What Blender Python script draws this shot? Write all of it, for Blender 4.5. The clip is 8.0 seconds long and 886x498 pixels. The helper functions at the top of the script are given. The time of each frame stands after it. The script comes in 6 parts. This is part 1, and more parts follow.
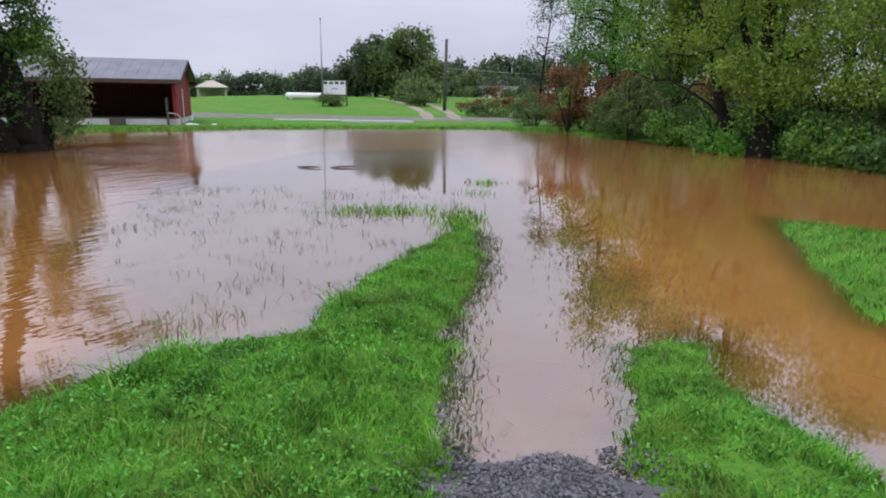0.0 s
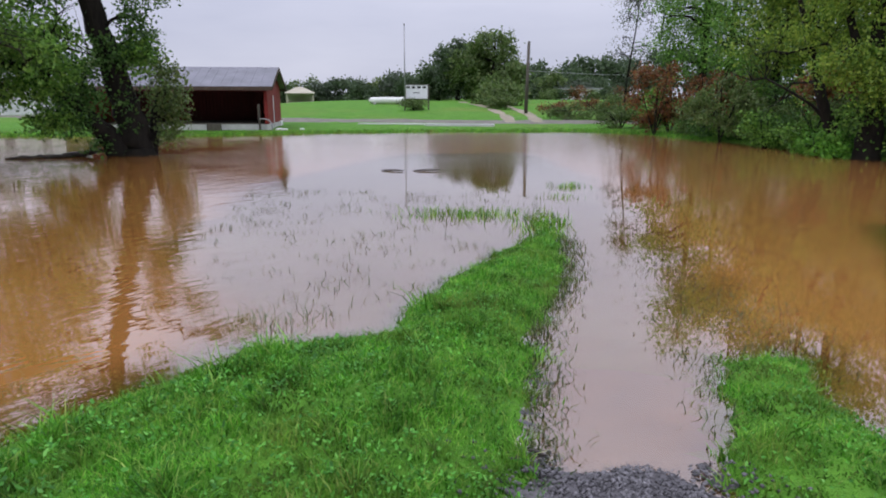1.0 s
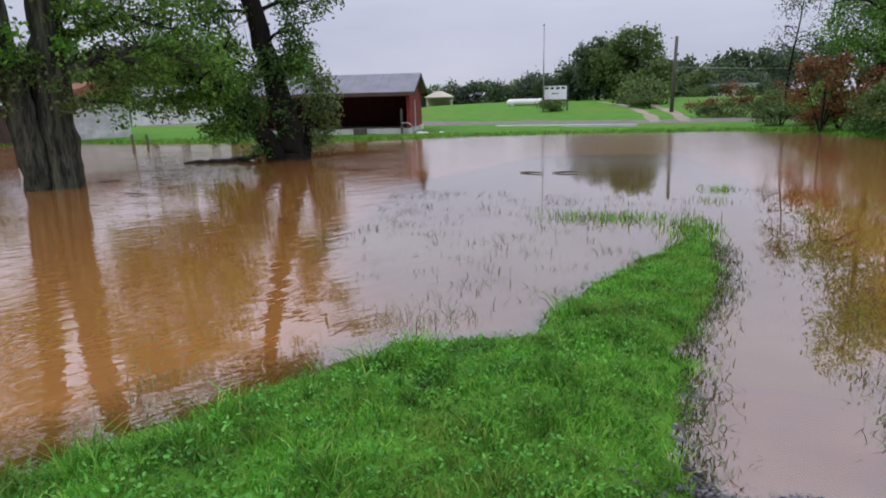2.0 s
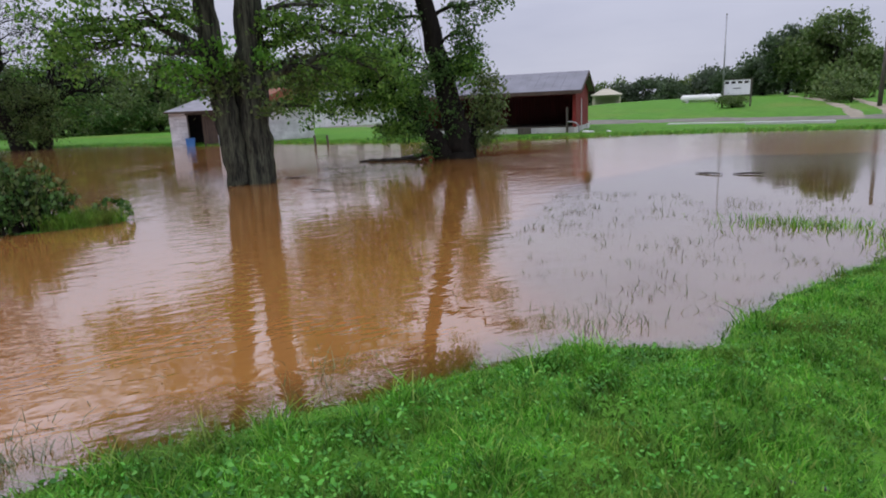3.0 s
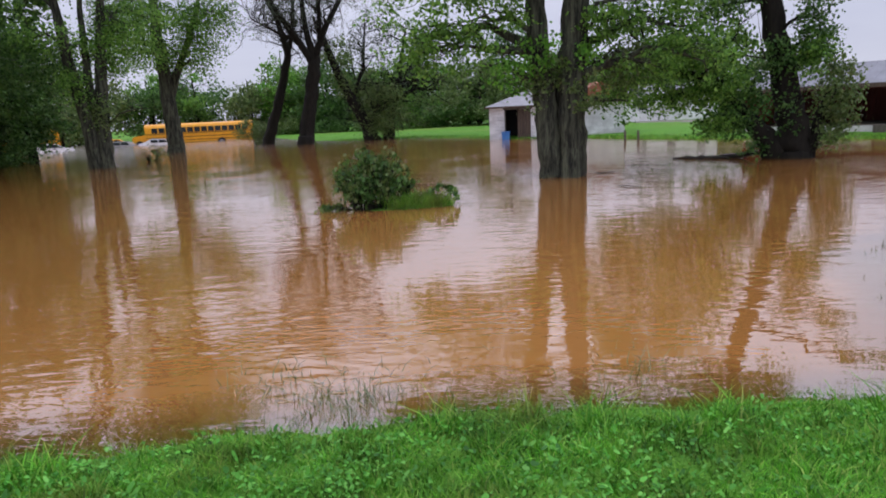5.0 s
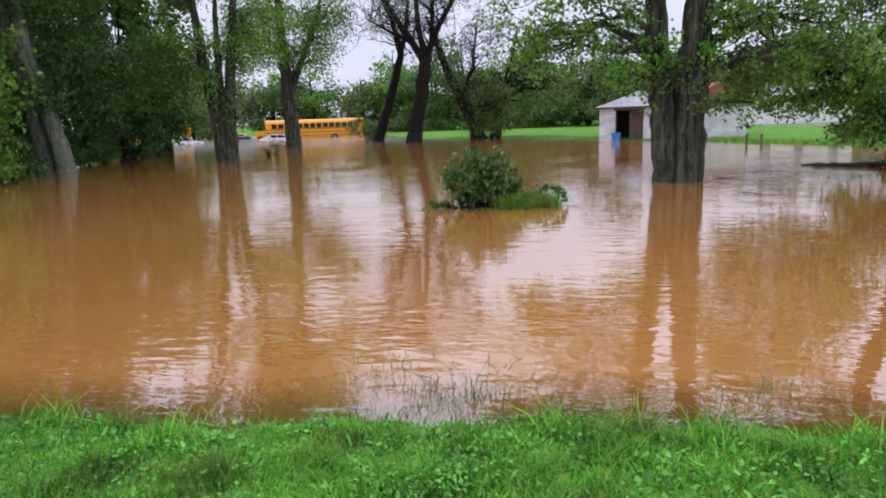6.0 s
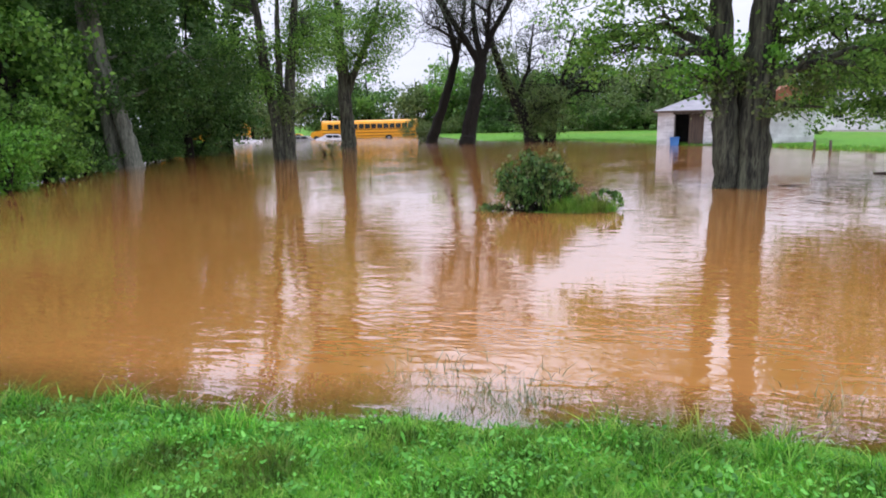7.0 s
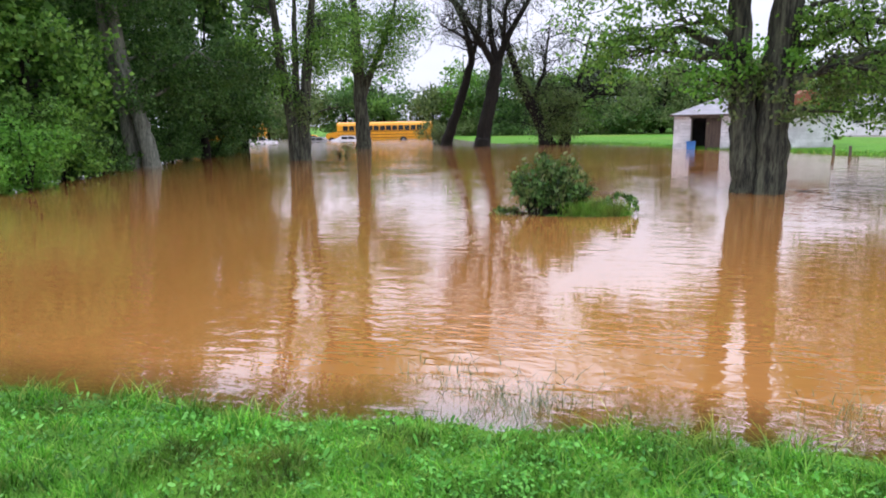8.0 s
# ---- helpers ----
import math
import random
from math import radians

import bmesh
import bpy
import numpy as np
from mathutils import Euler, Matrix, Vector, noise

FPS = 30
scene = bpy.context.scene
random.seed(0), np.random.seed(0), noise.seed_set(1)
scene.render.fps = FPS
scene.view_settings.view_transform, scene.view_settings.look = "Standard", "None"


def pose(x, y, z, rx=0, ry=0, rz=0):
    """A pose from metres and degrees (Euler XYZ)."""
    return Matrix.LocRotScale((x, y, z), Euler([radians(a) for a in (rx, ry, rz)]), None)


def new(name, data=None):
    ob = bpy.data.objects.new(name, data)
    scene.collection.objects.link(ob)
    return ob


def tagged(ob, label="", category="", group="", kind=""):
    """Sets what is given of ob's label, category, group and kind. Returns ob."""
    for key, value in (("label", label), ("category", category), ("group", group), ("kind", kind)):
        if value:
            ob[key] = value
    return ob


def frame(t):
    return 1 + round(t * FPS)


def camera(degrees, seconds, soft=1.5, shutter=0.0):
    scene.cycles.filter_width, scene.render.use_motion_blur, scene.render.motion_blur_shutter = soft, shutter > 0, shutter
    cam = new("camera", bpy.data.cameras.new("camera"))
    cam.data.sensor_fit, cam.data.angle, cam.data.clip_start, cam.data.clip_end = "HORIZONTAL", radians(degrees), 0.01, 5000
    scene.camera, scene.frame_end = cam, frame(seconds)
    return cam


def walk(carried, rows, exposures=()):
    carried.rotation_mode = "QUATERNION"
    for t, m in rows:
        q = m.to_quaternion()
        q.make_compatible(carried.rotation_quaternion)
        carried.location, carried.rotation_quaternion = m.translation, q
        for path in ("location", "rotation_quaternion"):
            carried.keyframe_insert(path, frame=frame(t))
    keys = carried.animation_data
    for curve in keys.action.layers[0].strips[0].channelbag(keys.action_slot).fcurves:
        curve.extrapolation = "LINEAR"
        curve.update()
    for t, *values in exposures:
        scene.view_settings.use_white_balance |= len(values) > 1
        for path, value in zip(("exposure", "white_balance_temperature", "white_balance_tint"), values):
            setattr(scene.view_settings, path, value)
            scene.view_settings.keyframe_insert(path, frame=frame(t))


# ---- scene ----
cam = camera(70.2, 8.0, soft=1.9)
# seconds, eye, yaw, pitch, lean to the left
PATH = [
    (0.0, 0.000, 0.000, 1.830, 0.00, -13.74, 0.84),
    (0.5, -0.024, -0.003, 1.836, 3.02, -13.65, 0.56),
    (1.0, -0.055, -0.008, 1.837, 7.29, -13.52, 0.06),
    (1.5, -0.092, -0.026, 1.848, 12.89, -13.38, -0.73),
    (3.0, -0.240, -0.057, 1.840, 34.35, -12.75, -2.52),
    (3.5, -0.282, -0.107, 1.843, 41.46, -12.51, -2.87),
    (4.0, -0.331, -0.173, 1.839, 49.77, -12.31, -2.98),
    (4.5, -0.352, -0.220, 1.838, 55.81, -12.18, -3.19),
    (5.0, -0.343, -0.267, 1.856, 61.25, -12.00, -2.73),
    (6.5, -0.362, -0.388, 1.867, 73.56, -11.55, -1.72),
    (7.0, -0.364, -0.407, 1.868, 75.15, -11.40, -1.40),
    (7.5, -0.350, -0.426, 1.878, 75.87, -11.26, -1.20),
    (8.0, -0.361, -0.415, 1.871, 76.38, -11.18, -0.98),
]
walk(cam, [(t, pose(x, y, z, 0, 0, yaw) @ pose(0, 0, 0, 90 + pitch, 0, 0) @ pose(0, 0, 0, 0, 0, lean)) for t, x, y, z, yaw, pitch, lean in PATH],
     exposures=[(0, 0.0), (1.5, -0.14), (3.0, -0.25), (4.0, -0.28), (5.0, -0.05), (6.5, 0.42), (7.2, 0.56), (8, 0.6)])

# ---------------------------------------------------------------- light
SUN_UP, SUN_TURN = 52, 200
world = bpy.data.worlds.new("overcast_sky")
scene.world = world
world.use_nodes = True
wn, wl = world.node_tree.nodes, world.node_tree.links
wn.clear()
w_out = wn.new("ShaderNodeOutputWorld")
w_bg = wn.new("ShaderNodeBackground")
w_sky = wn.new("ShaderNodeTexSky")
w_sky.sky_type, w_sky.sun_disc = "NISHITA", False
w_sky.sun_elevation, w_sky.sun_rotation = radians(SUN_UP), radians(SUN_TURN)
w_co = wn.new("ShaderNodeTexCoord")
w_sep = wn.new("ShaderNodeSeparateXYZ")
wl.new(w_co.outputs["Generated"], w_sep.inputs[0])
# an overcast dome: the zenith is brighter than the horizon
w_dome = wn.new("ShaderNodeValToRGB")
w_dome.color_ramp.interpolation = "EASE"
for place, value in ((0.0, 0.33), (0.12, 0.36), (0.42, 0.80), (1.0, 1.0)):
    e = w_dome.color_ramp.elements[0] if place == 0 else w_dome.color_ramp.elements[1] if place == 1 else w_dome.color_ramp.elements.new(place)
    e.position, e.color = place, (value, value, value, 1)
wl.new(w_sep.outputs["Z"], w_dome.inputs[0])
w_gain = wn.new("ShaderNodeMath")
w_gain.operation = "MULTIPLY"
w_gain.inputs[1].default_value = 2.0
wl.new(w_dome.outputs[0], w_gain.inputs[0])
w_map = wn.new("ShaderNodeMapping")
w_map.inputs["Scale"].default_value = (1.0, 1.0, 4.5)
wl.new(w_co.outputs["Generated"], w_map.inputs[0])
w_noise = wn.new("ShaderNodeTexNoise")
w_noise.inputs["Scale"].default_value, w_noise.inputs["Detail"].default_value = 2.6, 6.0
wl.new(w_map.outputs[0], w_noise.inputs["Vector"])
w_cl = wn.new("ShaderNodeValToRGB")
w_cl.color_ramp.elements[0].position, w_cl.color_ramp.elements[1].position = 0.3, 0.72
w_cl.color_ramp.elements[0].color = (0.83, 0.86, 1.10, 1)
w_cl.color_ramp.elements[1].color = (1.03, 1.05, 1.28, 1)
wl.new(w_noise.outputs["Fac"], w_cl.inputs[0])
w_mul = wn.new("ShaderNodeVectorMath")
w_mul.operation = "SCALE"
wl.new(w_cl.outputs[0], w_mul.inputs[0])
wl.new(w_gain.outputs[0], w_mul.inputs["Scale"])
w_dim = wn.new("ShaderNodeVectorMath")
w_dim.operation = "SCALE"
w_dim.inputs["Scale"].default_value = 0.1
wl.new(w_sky.outputs[0], w_dim.inputs[0])
w_mix = wn.new("ShaderNodeMix")
w_mix.data_type = "RGBA"
w_mix.inputs[0].default_value = 0.94
wl.new(w_dim.outputs[0], w_mix.inputs[6])
wl.new(w_mul.outputs[0], w_mix.inputs[7])
wl.new(w_mix.outputs[2], w_bg.inputs[0])
w_bg.inputs[1].default_value = 1.0
wl.new(w_bg.outputs[0], w_out.inputs[0])
sun = new("sun", bpy.data.lights.new("sun", "SUN"))
sun.data.energy, sun.data.angle, sun.data.color = 0.6, radians(25), (1.0, 0.97, 0.92)
sun.matrix_world = pose(0, 0, 60, 90 - SUN_UP, 0, -SUN_TURN + 180)
scene.view_settings.exposure = 0.0

# ---------------------------------------------------------------- materials
def setup(name):
    m = bpy.data.materials.new(name)
    m.use_nodes = True
    n, l = m.node_tree.nodes, m.node_tree.links
    return m, n, l, n["Principled BSDF"]


def surface(name, dark, light, scale=4.0, rough=0.85, bump=0.3, fine=40.0, stretch=(1, 1, 1), metal=0.0, spec=0.4, vary=0.0, island=False, low=0.35, high=0.68):
    """Two-scale mottled colour with a fine relief. vary: brightness from object to object, or from island to island."""
    m, n, l, b = setup(name)
    co = n.new("ShaderNodeTexCoord")
    mp = n.new("ShaderNodeMapping")
    mp.inputs["Scale"].default_value = stretch
    l.new(co.outputs["Object"], mp.inputs[0])
    big, small = n.new("ShaderNodeTexNoise"), n.new("ShaderNodeTexNoise")
    big.inputs["Scale"].default_value, big.inputs["Detail"].default_value = scale, 6
    small.inputs["Scale"].default_value, small.inputs["Detail"].default_value = fine, 5
    l.new(mp.outputs[0], big.inputs["Vector"])
    l.new(mp.outputs[0], small.inputs["Vector"])
    mixf = n.new("ShaderNodeMix")
    mixf.inputs[0].default_value = 0.4
    l.new(big.outputs["Fac"], mixf.inputs[2])
    l.new(small.outputs["Fac"], mixf.inputs[3])
    ramp = n.new("ShaderNodeValToRGB")
    ramp.color_ramp.elements[0].position, ramp.color_ramp.elements[1].position = low, high
    ramp.color_ramp.elements[0].color, ramp.color_ramp.elements[1].color = (*dark, 1), (*light, 1)
    l.new(mixf.outputs[0], ramp.inputs[0])
    last = ramp.outputs[0]
    if vary:
        hsv = n.new("ShaderNodeHueSaturation")
        src = n.new("ShaderNodeNewGeometry").outputs["Random Per Island"] if island else n.new("ShaderNodeObjectInfo").outputs["Random"]
        rng = n.new("ShaderNodeMapRange")
        rng.inputs["To Min"].default_value, rng.inputs["To Max"].default_value = 1 - vary, 1 + vary
        l.new(src, rng.inputs["Value"])
        l.new(rng.outputs[0], hsv.inputs["Value"])
        l.new(last, hsv.inputs["Color"])
        last = hsv.outputs[0]
    l.new(last, b.inputs["Base Color"])
    b.inputs["Roughness"].default_value, b.inputs["Metallic"].default_value = rough, metal
    b.inputs["Specular IOR Level"].default_value = spec
    if bump:
        bp = n.new("ShaderNodeBump")
        bp.inputs["Strength"].default_value, bp.inputs["Distance"].default_value = bump, 0.02
        l.new(mixf.outputs[0], bp.inputs["Height"])
        l.new(bp.outputs[0], b.inputs["Normal"])
    return m


def leafy(name, colours, through_light=0.35, rough=0.45, gloss=0.3, patch=0.9, swing=0.28, dry=None):
    """Leaves: each island takes its own tint from the colours, and lets some light through."""
    m, n, l, b = setup(name)
    geo = n.new("ShaderNodeNewGeometry")
    ramp = n.new("ShaderNodeValToRGB")
    while len(ramp.color_ramp.elements) < len(colours):
        ramp.color_ramp.elements.new(0.5)
    for i, c in enumerate(colours):
        ramp.color_ramp.elements[i].position = i / (len(colours) - 1)
        ramp.color_ramp.elements[i].color = (*c, 1)
    l.new(geo.outputs["Random Per Island"], ramp.inputs[0])
    co = n.new("ShaderNodeTexCoord")
    cl = n.new("ShaderNodeTexNoise")
    cl.inputs["Scale"].default_value, cl.inputs["Detail"].default_value = patch, 3
    l.new(co.outputs["Object"], cl.inputs["Vector"])
    rng = n.new("ShaderNodeMapRange")
    rng.inputs["From Min"].default_value, rng.inputs["From Max"].default_value = 0.3, 0.7
    rng.inputs["To Min"].default_value, rng.inputs["To Max"].default_value = 1 - swing, 1 + swing * 0.9
    l.new(cl.outputs["Fac"], rng.inputs["Value"])
    hsv = n.new("ShaderNodeHueSaturation")
    tint = ramp.outputs[0]
    if dry:
        dn = n.new("ShaderNodeTexNoise")
        dn.inputs["Scale"].default_value, dn.inputs["Detail"].default_value = 1.3, 4
        l.new(co.outputs["Object"], dn.inputs["Vector"])
        dr = n.new("ShaderNodeMapRange")
        dr.inputs["From Min"].default_value, dr.inputs["From Max"].default_value, dr.inputs["To Max"].default_value = 0.5, 0.72, 0.75
        l.new(dn.outputs["Fac"], dr.inputs["Value"])
        dm = n.new("ShaderNodeMix")
        dm.data_type = "RGBA"
        dm.inputs[7].default_value = (*dry, 1)
        l.new(dr.outputs[0], dm.inputs[0])
        l.new(tint, dm.inputs[6])
        tint = dm.outputs[2]
    l.new(tint, hsv.inputs["Color"])
    l.new(rng.outputs[0], hsv.inputs["Value"])
    l.new(hsv.outputs[0], b.inputs["Base Color"])
    b.inputs["Roughness"].default_value, b.inputs["Specular IOR Level"].default_value = rough, gloss
    tr = n.new("ShaderNodeBsdfTranslucent")
    l.new(hsv.outputs[0], tr.inputs[0])
    mx = n.new("ShaderNodeMixShader")
    mx.inputs[0].default_value = through_light
    l.new(b.outputs[0], mx.inputs[1])
    l.new(tr.outputs[0], mx.inputs[2])
    l.new(mx.outputs[0], n["Material Output"].inputs[0])
    return m


def lawn_material():
    m, n, l, b = setup("lawn")
    co = n.new("ShaderNodeTexCoord")
    tex = []
    for s in (0.12, 1.1, 9.0, 60.0):
        t = n.new("ShaderNodeTexNoise")
        t.inputs["Scale"].default_value, t.inputs["Detail"].default_value = s, 4
        l.new(co.outputs["Object"], t.inputs["Vector"])
        tex.append(t)
    green = n.new("ShaderNodeValToRGB")
    green.color_ramp.elements[0].position, green.color_ramp.elements[1].position = 0.32, 0.7
    green.color_ramp.elements[0].color, green.color_ramp.elements[1].color = (0.055, 0.15, 0.018, 1), (0.12, 0.30, 0.03, 1)
    a = n.new("ShaderNodeMix")
    a.inputs[0].default_value = 0.5
    l.new(tex[1].outputs["Fac"], a.inputs[2])
    l.new(tex[2].outputs["Fac"], a.inputs[3])
    l.new(a.outputs[0], green.inputs[0])
    dry = n.new("ShaderNodeMix")
    dry.data_type = "RGBA"
    dry.inputs[7].default_value = (0.20, 0.20, 0.05, 1)
    dr = n.new("ShaderNodeMapRange")
    dr.inputs["From Min"].default_value, dr.inputs["From Max"].default_value, dr.inputs["To Max"].default_value = 0.5, 0.75, 0.5
    l.new(tex[0].outputs["Fac"], dr.inputs["Value"])
    l.new(dr.outputs[0], dry.inputs[0])
    l.new(green.outputs[0], dry.inputs[6])
    # mud where the ground lies at or under the flood
    pos = n.new("ShaderNodeNewGeometry")
    sep = n.new("ShaderNodeSeparateXYZ")
    l.new(pos.outputs["Position"], sep.inputs[0])
    jit = n.new("ShaderNodeMath")
    jit.operation = "MULTIPLY_ADD"
    jit.inputs[1].default_value = 0.05
    l.new(tex[2].outputs["Fac"], jit.inputs[0])
    l.new(sep.outputs["Z"], jit.inputs[2])
    wet = n.new("ShaderNodeMapRange")
    wet.inputs["From Min"].default_value, wet.inputs["From Max"].default_value = -0.30, 0.02
    l.new(jit.outputs[0], wet.inputs["Value"])
    mud = n.new("ShaderNodeMix")
    mud.data_type = "RGBA"
    mud.inputs[6].default_value = (0.11, 0.12, 0.035, 1)
    l.new(wet.outputs[0], mud.inputs[0])
    l.new(dry.outputs[2], mud.inputs[7])
    l.new(mud.outputs[2], b.inputs["Base Color"])
    b.inputs["Roughness"].default_value, b.inputs["Specular IOR Level"].default_value = 0.9, 0.15
    bp = n.new("ShaderNodeBump")
    bp.inputs["Strength"].default_value, bp.inputs["Distance"].default_value = 0.7, 0.04
    l.new(tex[3].outputs["Fac"], bp.inputs["Height"])
    l.new(bp.outputs[0], b.inputs["Normal"])
    return m


def water_material():
    """Silt-laden flood water: opaque with depth, a mirror at a slant, with wind ripples."""
    m, n, l, b = setup("flood_water")
    n.remove(b)
    co = n.new("ShaderNodeTexCoord")
    depth = n.new("ShaderNodeAttribute")
    depth.attribute_name = "depth"
    opaque = n.new("ShaderNodeMapRange")
    opaque.inputs["From Min"].default_value, opaque.inputs["From Max"].default_value = 0.0, 0.17
    opaque.inputs["To Min"].default_value, opaque.inputs["To Max"].default_value = 0.12, 1.0
    l.new(depth.outputs["Fac"], opaque.inputs["Value"])
    silt = n.new("ShaderNodeTexNoise")
    silt.inputs["Scale"].default_value, silt.inputs["Detail"].default_value = 0.16, 5
    l.new(co.outputs["Object"], silt.inputs["Vector"])
    ramp = n.new("ShaderNodeValToRGB")
    ramp.color_ramp.elements[0].position, ramp.color_ramp.elements[1].position = 0.3, 0.7
    ramp.color_ramp.elements[0].color, ramp.color_ramp.elements[1].color = SILT_DARK, SILT_LIGHT
    l.new(silt.outputs["Fac"], ramp.inputs[0])
    dif = n.new("ShaderNodeBsdfDiffuse")
    l.new(ramp.outputs[0], dif.inputs[0])
    clear = n.new("ShaderNodeBsdfTransparent")
    clear.inputs[0].default_value = (0.86, 0.70, 0.45, 1)
    body = n.new("ShaderNodeMixShader")
    l.new(opaque.outputs[0], body.inputs[0])
    l.new(clear.outputs[0], body.inputs[1])
    l.new(dif.outputs[0], body.inputs[2])
    # ripples: crests lie across the wind, longer than they are wide
    heights = []
    for scale, turn, squeeze, detail in ((1.7, 152, 0.34, 2.0), (5.0, 140, 0.42, 2.0)):
        mp = n.new("ShaderNodeMapping")
        mp.vector_type = "TEXTURE"
        mp.inputs["Rotation"].default_value = (0, 0, radians(turn))
        mp.inputs["Scale"].default_value = (squeeze, 1.0, 1.0)
        l.new(co.outputs["Object"], mp.inputs[0])
        t = n.new("ShaderNodeTexNoise")
        t.inputs["Scale"].default_value, t.inputs["Detail"].default_value = scale, detail
        t.inputs["Distortion"].default_value = 0.35
        l.new(mp.outputs[0], t.inputs["Vector"])
        heights.append(t)
    add = n.new("ShaderNodeMath")
    add.operation = "MULTIPLY_ADD"
    add.inputs[1].default_value = 0.26
    l.new(heights[1].outputs["Fac"], add.inputs[0])
    l.new(heights[0].outputs["Fac"], add.inputs[2])
    rip = n.new("ShaderNodeAttribute")
    rip.attribute_name = "ripple"
    patch = n.new("ShaderNodeTexNoise")
    patch.inputs["Scale"].default_value, patch.inputs["Detail"].default_value = 0.35, 2
    l.new(co.outputs["Object"], patch.inputs["Vector"])
    pr = n.new("ShaderNodeMapRange")
    pr.inputs["From Min"].default_value, pr.inputs["From Max"].default_value = 0.35, 0.65
    pr.inputs["To Min"].default_value, pr.inputs["To Max"].default_value = 0.25, 1.0
    l.new(patch.outputs["Fac"], pr.inputs["Value"])
    amp = n.new("ShaderNodeMath")
    amp.operation = "MULTIPLY"
    l.new(rip.outputs["Fac"], amp.inputs[0])
    l.new(pr.outputs[0], amp.inputs[1])
    hgt = n.new("ShaderNodeMath")
    hgt.operation = "MULTIPLY"
    l.new(add.outputs[0], hgt.inputs[0])
    l.new(amp.outputs[0], hgt.inputs[1])
    bp = n.new("ShaderNodeBump")
    bp.inputs["Strength"].default_value, bp.inputs["Distance"].default_value = 1.0, RIPPLE
    l.new(hgt.outputs[0], bp.inputs["Height"])
    gl = n.new("ShaderNodeBsdfGlossy")
    far = n.new("ShaderNodeAttribute")
    far.attribute_name = "chop"
    l.new(far.outputs["Fac"], gl.inputs["Roughness"])
    gl.inputs[0].default_value = (0.97, 0.97, 0.97, 1)
    l.new(bp.outputs[0], gl.inputs["Normal"])
    fr = n.new("ShaderNodeFresnel")
    fr.inputs["IOR"].default_value = 1.5
    l.new(bp.outputs[0], fr.inputs["Normal"])
    top = n.new("ShaderNodeMixShader")
    sheen = n.new("ShaderNodeMath")
    sheen.operation = "POWER"
    sheen.inputs[1].default_value = 0.60
    l.new(fr.outputs[0], sheen.inputs[0])
    l.new(sheen.outputs[0], top.inputs[0])
    l.new(body.outputs[0], top.inputs[1])
    l.new(gl.outputs[0], top.inputs[2])
    l.new(top.outputs[0], n["Material Output"].inputs[0])
    return m


SILT_DARK, SILT_LIGHT, RIPPLE = (0.29, 0.124, 0.031, 1), (0.37, 0.164, 0.044, 1), 0.0105
M_LAWN, M_WATER = lawn_material(), water_material()
M_BARK = surface("grey_bark", (0.010, 0.010, 0.007), (0.085, 0.090, 0.058), 2.5, 0.95, 1.0, 8, (3, 3, 0.4), low=0.41, high=0.62)
M_BARK_DARK = surface("dark_wet_bark", (0.005, 0.004, 0.003), (0.020, 0.017, 0.012), 3, 0.9, 0.8, 10, (3, 3, 0.5), spec=0.2)
M_LEAF = leafy("maple_leaves", [(0.04, 0.105, 0.015), (0.095, 0.22, 0.032), (0.165, 0.34, 0.052), (0.225, 0.39, 0.075)], 0.48)
M_LEAF_DARK = leafy("dark_green_leaves", [(0.024, 0.070, 0.014), (0.052, 0.130, 0.024), (0.092, 0.20, 0.042), (0.125, 0.225, 0.062)], 0.4)
M_LEAF_YELLOW = leafy("yellowing_leaves", [(0.07, 0.145, 0.020), (0.135, 0.245, 0.030), (0.215, 0.335, 0.045), (0.33, 0.43, 0.065)], 0.42)
M_LEAF_RED = leafy("russet_leaves", [(0.09, 0.04, 0.018), (0.19, 0.07, 0.028), (0.25, 0.105, 0.035), (0.13, 0.125, 0.04)])
M_LEAF_OLIVE = leafy("olive_leaves", [(0.05, 0.09, 0.022), (0.09, 0.15, 0.035), (0.13, 0.20, 0.055), (0.17, 0.21, 0.075)])
M_LEAF_FRESH = leafy("fresh_green_leaves", [(0.055, 0.17, 0.02), (0.10, 0.27, 0.03), (0.15, 0.37, 0.04), (0.19, 0.41, 0.06)], 0.42)
M_LEAF_GREY = leafy("grey_green_leaves", [(0.05, 0.075, 0.045), (0.08, 0.105, 0.065), (0.11, 0.14, 0.09)])
M_LEAF_FAR = leafy("far_leaves", [(0.045, 0.075, 0.035), (0.06, 0.10, 0.045), (0.085, 0.13, 0.055), (0.10, 0.14, 0.07)])
M_GRASS = leafy("lawn_blades", [(0.030, 0.11, 0.011), (0.070, 0.23, 0.020), (0.115, 0.35, 0.030), (0.17, 0.43, 0.048), (0.29, 0.40, 0.09)], 0.4, 0.5, 0.2, 3.2, 0.6, (0.17, 0.19, 0.04))
M_CLOVER = leafy("clover_leaves", [(0.035, 0.15, 0.016), (0.07, 0.27, 0.028), (0.115, 0.38, 0.045), (0.18, 0.45, 0.08)], 0.35, 0.45, 0.3, 2.4, 0.4)
M_STEM = leafy("drowned_grass", [(0.02, 0.035, 0.012), (0.05, 0.085, 0.025), (0.09, 0.14, 0.04), (0.16, 0.15, 0.07)], 0.2, 0.6)
M_REED = leafy("wet_grass_stems", [(0.03, 0.06, 0.02), (0.06, 0.12, 0.04), (0.10, 0.17, 0.07), (0.18, 0.24, 0.12)], 0.3, 0.4)
M_GRAVEL = surface("wet_gravel", (0.04, 0.037, 0.04), (0.14, 0.13, 0.135), 3, 0.6, 0.8, 70)
